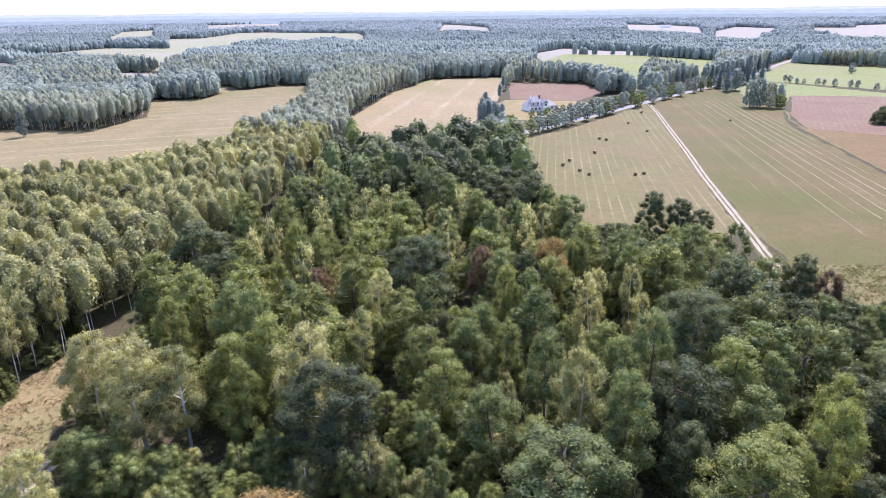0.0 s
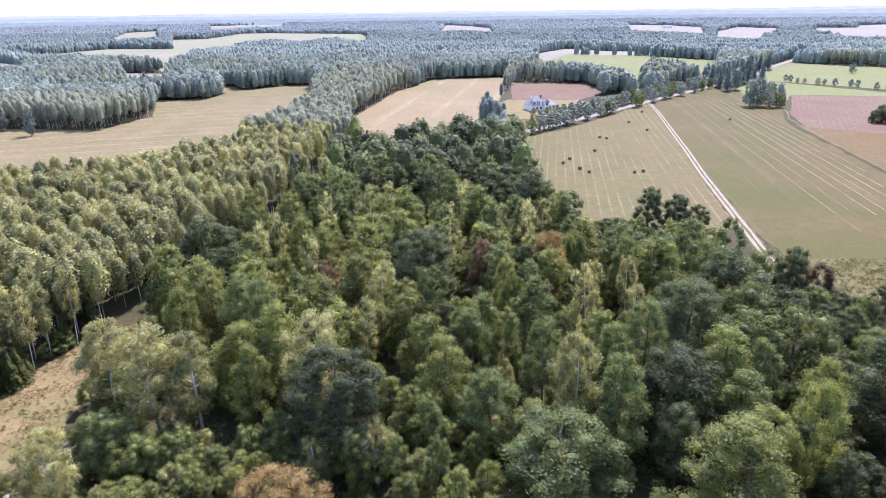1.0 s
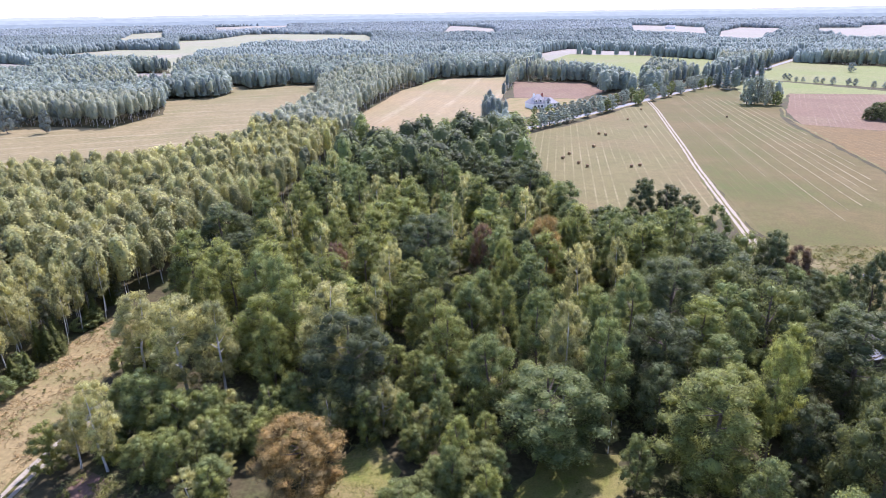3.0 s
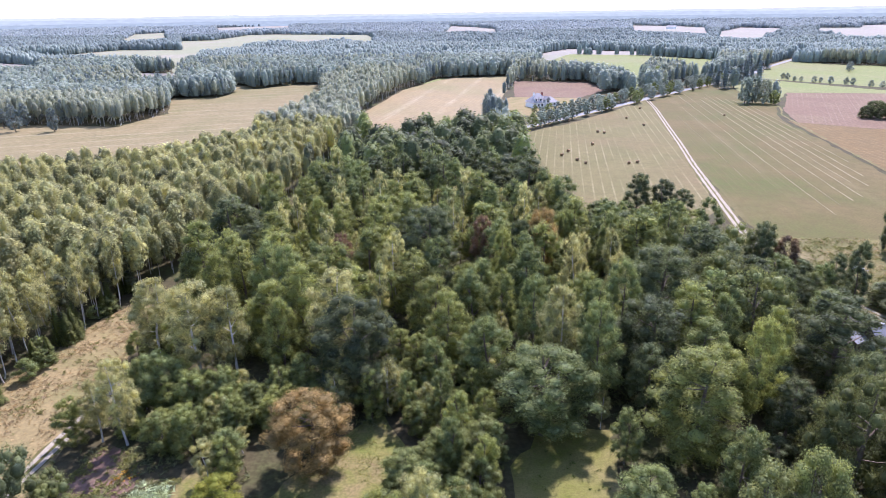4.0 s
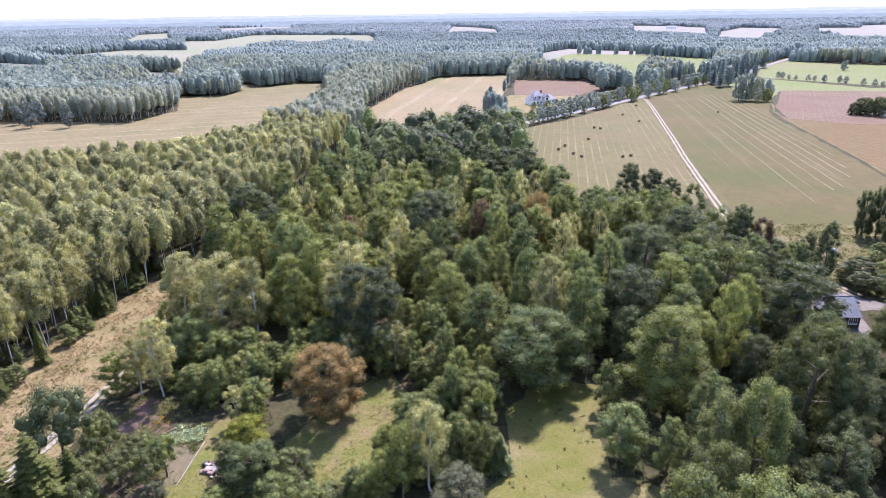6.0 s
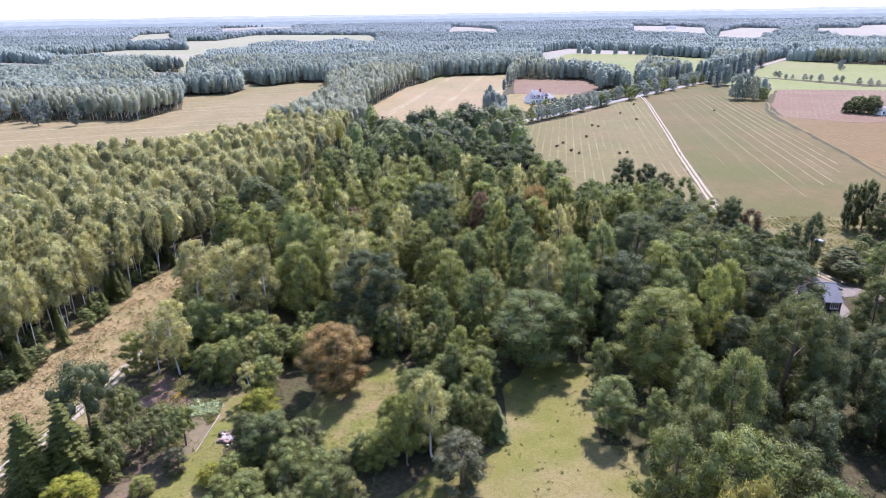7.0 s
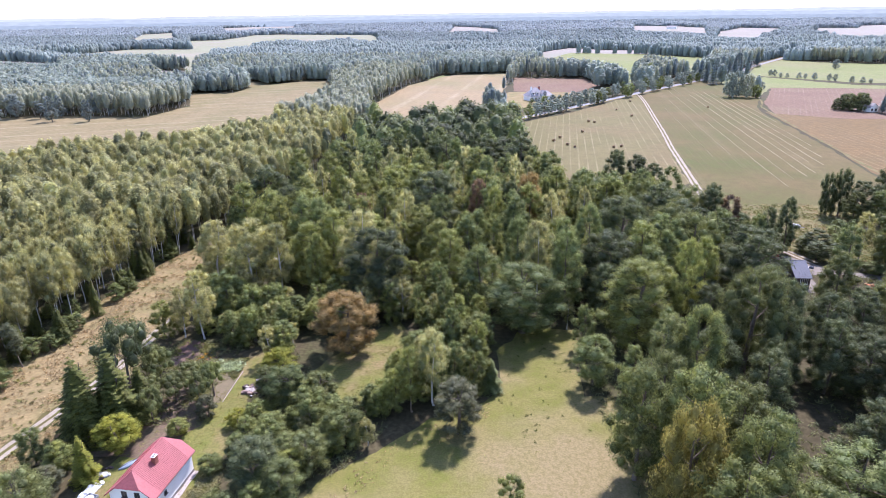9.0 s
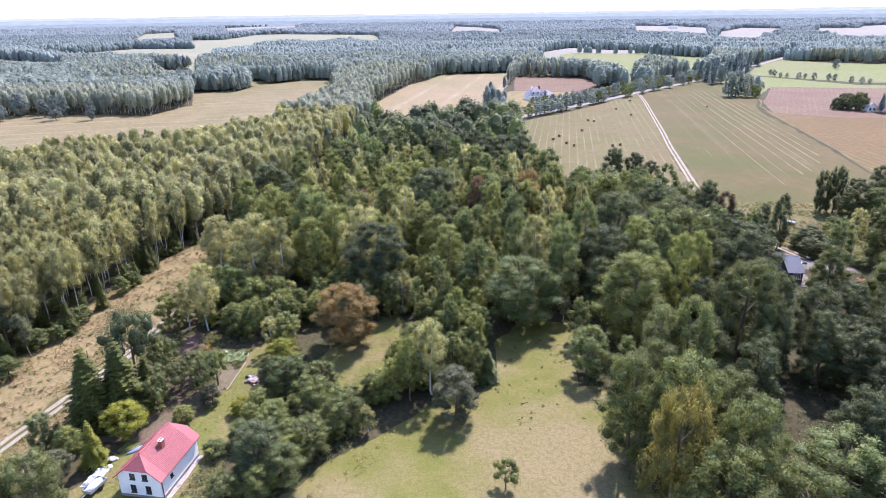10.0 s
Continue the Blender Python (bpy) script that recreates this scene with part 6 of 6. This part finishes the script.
heap("roofing_sheets", 86.5, 103.5, 4, 3, 0.6, [TARP, ZINC], "pale roofing sheets lying by the shed", "heap", 10, 5)
heap("planks", -54.2, 18.6, 1.6, 3.2, 0.4, [TARP, TIMBER, STEEL], "pale boards lying on garden grass", "boards", 9, 6)


def trailer(x, y, turn, words, body, cover):
    root = tagged(new("trailer"), words, "trailer")
    root.matrix_basis = pose(x, y, 0.05, 0, 0, turn)
    part("bed", boxed(-0.8, 0.8, -1.5, 1.5, 0.5, 0.62, bevel=0.02), body, root)
    for s in (-1, 1):
        part("side_board", boxed(s * 0.8 - 0.03, s * 0.8 + 0.03, -1.5, 1.5, 0.62, 1.0), body, root)
        w = bmesh.new()
        bmesh.ops.create_cone(w, cap_ends=True, segments=16, radius1=0.33, radius2=0.33, depth=0.2, matrix=pose(s * 0.95, 0, 0.33, 0, 90, 0))
        part("wheel", w, RUBBER, root, "black rubber wheel")
        part("end_board", boxed(-0.8, 0.8, s * 1.5 - 0.03, s * 1.5 + 0.03, 0.62, 1.0), body, root)
    part("drawbar", boxed(-0.05, 0.05, -2.7, -1.5, 0.5, 0.58), body, root)
    bm = bmesh.new()
    bmesh.ops.create_uvsphere(bm, u_segments=14, v_segments=8, radius=0.75, matrix=pose(0, 0, 0.8) @ Matrix.Diagonal((0.95, 1.9, 0.7, 1)))
    for v in bm.verts:
        v.co += 0.1 * Vector(noise.noise_vector(v.co * 1.7))
    part("load", bm, cover, root, "load under pale cover")
    return root


trailer(-52.9, 11.9, -12, "small grey trailer with covered load on the drive", STEEL, TARP)
# a trailer shape is used here in place of a small white tent
trailer(98, 135.3, 60, "white covered trailer standing in for a small dome tent", STEEL, TARP)


def tractor(x, y, turn):
    root = tagged(new("tractor"), "small dark red tractor parked on the gravel yard", "tractor")
    root.matrix_basis = pose(x, y, 0.08, 0, 0, turn)
    red = surface("tractor_red", (0.30, 0.045, 0.03), (0.25, 0.04, 0.03), 2.0, rough=0.4)
    part("bonnet", boxed(-0.35, 0.35, -1.9, -0.2, 0.8, 1.35, bevel=0.08), red, root)
    part("cab", boxed(-0.65, 0.65, -0.2, 1.2, 0.9, 2.3, bevel=0.08), GLASS, root, "dark glazed cab")
    part("cab_roof", boxed(-0.72, 0.72, -0.3, 1.3, 2.3, 2.42, bevel=0.04), red, root)
    part("chassis", boxed(-0.3, 0.3, -1.8, 1.2, 0.5, 0.85), DARK_FRAME, root)
    for s in (-1, 1):
        for yv, r, wd in ((0.75, 0.75, 0.4), (-1.45, 0.45, 0.25)):
            w = bmesh.new()
            bmesh.ops.create_cone(w, cap_ends=True, segments=18, radius1=r, radius2=r, depth=wd, matrix=pose(s * 0.75, yv, r, 0, 90, 0))
            wh = part("wheel", w, RUBBER, root)
            h = bmesh.new()
            bmesh.ops.create_cone(h, cap_ends=True, segments=12, radius1=r * 0.5, radius2=r * 0.45, depth=wd + 0.06, matrix=pose(s * 0.75, yv, r, 0, 90, 0))
            part("rim", h, TARP, wh)
    return root


tractor(102.5, 93.5, 30)
# this made-up heap takes the place of an orange digger
heap("orange_heap", 96.5, 91, 3, 3, 0.9, [ORANGE, STRAW], "loose orange-brown heap standing in for a digger", "heap", 16, 8)


def far_house(x, y, turn, w, l, eave, top, words):
    root = tagged(new("house"), words, "house")
    root.matrix_basis = pose(x, y, 0, 0, 0, turn)
    bm = bmesh.new()
    prof = [(-w, 0), (w, 0), (w, eave), (0, top), (-w, eave)]
    a = [bm.verts.new((px, -l, pz)) for px, pz in prof]
    b = [bm.verts.new((px, l, pz)) for px, pz in prof]
    bm.faces.new(a), bm.faces.new(b[::-1])
    for i in range(5):
        j = (i + 1) % 5
        bm.faces.new((a[i], b[i], b[j], a[j]))
    bmesh.ops.recalc_face_normals(bm, faces=bm.faces)
    part("wall", bm, RENDER_WHITE, root)
    over = 0.5
    k = (top - eave) / w
    for s in (-1, 1):
        pts = [(s * (w + over), -l - over, eave - over * k + 0.06), (s * (w + over), l + over, eave - over * k + 0.06), (0, l + over, top + 0.06), (0, -l - over, top + 0.06)]
        part("roof", slab(pts[::s], 0.15), PALE_TILE, root, "pale grey roof")
    for px in (-0.5 * w, 0.5 * w):
        window(root, "window", pose(px, -l, 1.0), 1.0, 1.3, DARK_FRAME)
    return root


far_house(251.8, 372, 5, 2.6, 3.6, 3.2, 5.6, "white gabled farmhouse behind the dark tree clump")
far_house(647, 2268, 70, 7, 16, 6, 11, "distant white farm building beside pale field")
far_house(855, 2413, 75, 7, 18, 6, 11, "distant white farm building beside pale field")
far_house(-1066, 2426, -70, 7, 16, 6, 11, "distant white farm building before blue woods")


# ---- tufts, weeds and garden growth ----
def tufts(name, pts, n, size, mat, words, seed, blades=5, category="grass", avoid=()):
    """Loose tufts of blades over the ground inside an outline, as one object."""
    r = np.random.default_rng(seed)
    xs, ys = [p[0] for p in pts], [p[1] for p in pts]
    x, y = r.uniform(min(xs), max(xs), 4 * n), r.uniform(min(ys), max(ys), 4 * n)
    free = ~near_line(x, y, LANE, 1.7)
    for q in avoid:
        free &= ~inside(q, x, y)
    clump = np.array([noise.noise(Vector((a / 6, b / 6, seed))) for a, b in zip(x, y)])
    k = np.nonzero(free & inside(pts, x, y) & (clump + 0.25 * r.normal(size=len(x)) > 0.0))[0][:n]
    x, y = np.repeat(x[k], blades), np.repeat(y[k], blades)
    s = np.repeat(size * r.uniform(0.5, 1.5, len(k)), blades)
    at = np.stack([x + r.normal(0, 0.4, len(x)) * s, y + r.normal(0, 0.4, len(x)) * s, 0.05 + 0.45 * s], 1)
    v, t = sprays(r, at, r.normal(size=at.shape) * [0.7, 0.7, 0.5] + [0, 0, 0.8], s * 0.7, 0.2, 0.0)
    v[:, 2] = np.maximum(v[:, 2], 0.06)
    return tagged(new(name, tri_mesh(name, v, t, [mat], np.repeat(np.repeat(r.random(len(k)), blades), 3))), words, category, kind="stuff")


TURF = foliage("turf_blades", (0.15, 0.16, 0.045), (0.185, 0.178, 0.06), 0.3, 0.05, (1.05, 1.05, 0.8), 0.3)
WEED = foliage("green_weeds", (0.13, 0.145, 0.05), (0.18, 0.17, 0.07), 0.3, 0.05, (1.05, 1.05, 0.8), 0.4)
STRAWY = foliage("straw_grass", (0.32, 0.24, 0.135), (0.26, 0.20, 0.115), 0.3, 0.05, (1.0, 0.97, 0.85), 0.2)
tufts("meadow_tufts", GROUNDS["meadow"][2], 900, 0.16, TURF, "low green tufts scattered over the meadow", 21)
tufts("meadow_weeds", [(2, 36), (6, 42), (8, 64), (20, 64), (18, 42), (21, 32), (10, 26)], 70, 0.3, foliage("dark_weeds", (0.07, 0.088, 0.022), (0.10, 0.115, 0.035), 0.3, 0.05, (1.05, 1.05, 0.8), 0.5), "dark green thistles dotted over the meadow", 41, 9, "weeds")
tufts("bed_weeds", GROUNDS["garden_bed"][2], 420, 0.4, WEED, "green weeds growing through the dug bed", 42, 8, "weeds")
tufts("vegetable_leaves", GROUNDS["vegetable_bed"][2], 700, 0.3, WEED, "leafy vegetables in the pale bed", 43, 7, "vegetables")
tufts("clearing_weeds", GROUNDS["clearing"][2], 900, 0.42, WEED, "green weeds scattered over the dry clearing", 22, 14)
tufts("clearing_straw", GROUNDS["clearing"][2], 14000, 0.3, STRAWY, "tall straw-coloured grass on the clearing", 23)
tufts("rough_tufts", GROUNDS["rough_grass"][2], 2500, 0.4, STRAWY, "tall dry grass below the mown field", 24)
tufts("rough_weeds", GROUNDS["rough_grass"][2], 5000, 0.5, WEED, "green weeds in the rough grass", 25)
tufts("yard_weeds", GROUNDS["house_yard"][2], 2600, 0.16, TURF, "weeds over the garden grass", 26)
tufts("wall_bed_weeds", [(-40.4, 8.5), (-39.2, 20.5), (-36.6, 21), (-36, 9)], 420, 0.34, foliage("pale_weeds", (0.19, 0.19, 0.09), (0.23, 0.215, 0.12), 0.3, 0.05, (1.05, 1.05, 0.8), 0.6), "pale weeds in the bed along the cottage wall", 44, 8, "weeds")
tufts("lawn_tufts", GROUNDS["orchard_lawn"][2], 900, 0.2, TURF, "tufts over the orchard lawn", 27)
tufts("hedge_straw", [(-27, 8), (-18, 20), (-9, 30), (3, 39), (4, 36), (-6, 26), (-17, 15), (-24, 7)], 600, 0.25, STRAWY, "dry grass along the hedge foot", 28)
tufts("cabbage_rows", [(-50.2, 46), (-50, 51), (-45.2, 51.4), (-44.3, 47.5)], 240, 0.5, foliage("cabbage_leaves", (0.36, 0.41, 0.26), (0.27, 0.34, 0.18), 0.3), "pale green cabbages in the garden bed", 29, 7, "vegetables")
tufts("marigolds", [(-54.5, 50), (-54, 53.5), (-51.5, 54), (-51.5, 50.5)], 22, 0.32, foliage("marigold_petals", (0.5, 0.24, 0.02), (0.42, 0.26, 0.03), 0.3), "orange marigolds beside the cabbages", 30, 6, "flowers")


UNDER = foliage("undergrowth_leaves", (0.09, 0.105, 0.045), (0.125, 0.13, 0.06), 0.3)
tufts("garden_undergrowth", [(-66, 30), (-64, 58), (-40, 60), (-30, 48), (-14, 36), (-14, 30), (-24, 10), (-38, 8), (-44, 30)], 3500, 0.45, UNDER, "low leafy undergrowth between garden trees", 31, 6, "undergrowth", [GROUNDS["garden_bed"][2], GROUNDS["house_yard"][2], GROUNDS["orchard_lawn"][2], GROUNDS["clearing"][2], GROUNDS["meadow"][2]])
tufts("wood_undergrowth", [(26, -10), (20, 60), (60, 100), (110, 100), (90, 20), (70, -10)], 7000, 0.5, UNDER, "leafy undergrowth on the shaded wood floor", 32, 6, "undergrowth")
tufts("mixed_undergrowth", [(-60, 62), (-62, 175), (40, 175), (44, 66), (20, 70), (-16, 66)], 11000, 0.6, UNDER, "leafy undergrowth below the mixed wood", 34, 6, "undergrowth")
tufts("birch_undergrowth", [(-110, -10), (-94, 40), (-90, 100), (-96, 130), (-140, 130), (-150, -10)], 4000, 0.5, UNDER, "leafy undergrowth below the birches", 33, 6, "undergrowth")


def beehive(x, y):
    root = tagged(new("beehive"), "small white box hive under the chestnut", "beehive")
    root.matrix_basis = pose(x, y, 0.05, 0, 0, 12)
    part("body", boxed(-0.35, 0.35, -0.35, 0.35, 0.25, 0.95, bevel=0.02), WHITE_FRAME, root)
    part("lid", boxed(-0.42, 0.42, -0.42, 0.42, 0.95, 1.05, bevel=0.02), ZINC, root, "grey metal lid")
    for a in (-0.28, 0.28):
        for b in (-0.28, 0.28):
            part("leg", boxed(a - 0.04, a + 0.04, b - 0.04, b + 0.04, -0.05, 0.25), TIMBER, root)
    return root


beehive(-23.6, 55.4)


def car(x, y, turn, paint, words):
    root = tagged(new("car"), words, "car")
    root.matrix_basis = pose(x, y, 0.08, 0, 0, turn)
    part("body", boxed(-0.85, 0.85, -2.1, 2.1, 0.35, 0.95, bevel=0.12), paint, root)
    cab = part("cabin", boxed(-0.75, 0.75, -0.9, 1.7, 0.95, 1.5, bevel=0.15), GLASS, root, "dark glazed cabin")
    part("roof", boxed(-0.7, 0.7, -0.6, 1.5, 1.5, 1.57, bevel=0.03), paint, cab)
    for s in (-1, 1):
        part("headlight", boxed(s * 0.6 - 0.15, s * 0.6 + 0.15, -2.14, -2.08, 0.62, 0.8), WHITE_FRAME, root)
        for yv in (-1.3, 1.3):
            w = bmesh.new()
            bmesh.ops.create_cone(w, cap_ends=True, segments=16, radius1=0.36, radius2=0.36, depth=0.24, matrix=pose(s * 0.8, yv, 0.36, 0, 90, 0))
            wh = part("wheel", w, RUBBER, root)
            r = bmesh.new()
            bmesh.ops.create_cone(r, cap_ends=True, segments=12, radius1=0.2, radius2=0.18, depth=0.28, matrix=pose(s * 0.8, yv, 0.36, 0, 90, 0))
            part("rim", r, STEEL, wh)
    return root


car(99.3, 87.6, 100, surface("silver_paint", (0.42, 0.43, 0.45), (0.38, 0.39, 0.41), 2.0, rough=0.3, metal=0.4), "silver car parked on the gravel yard")
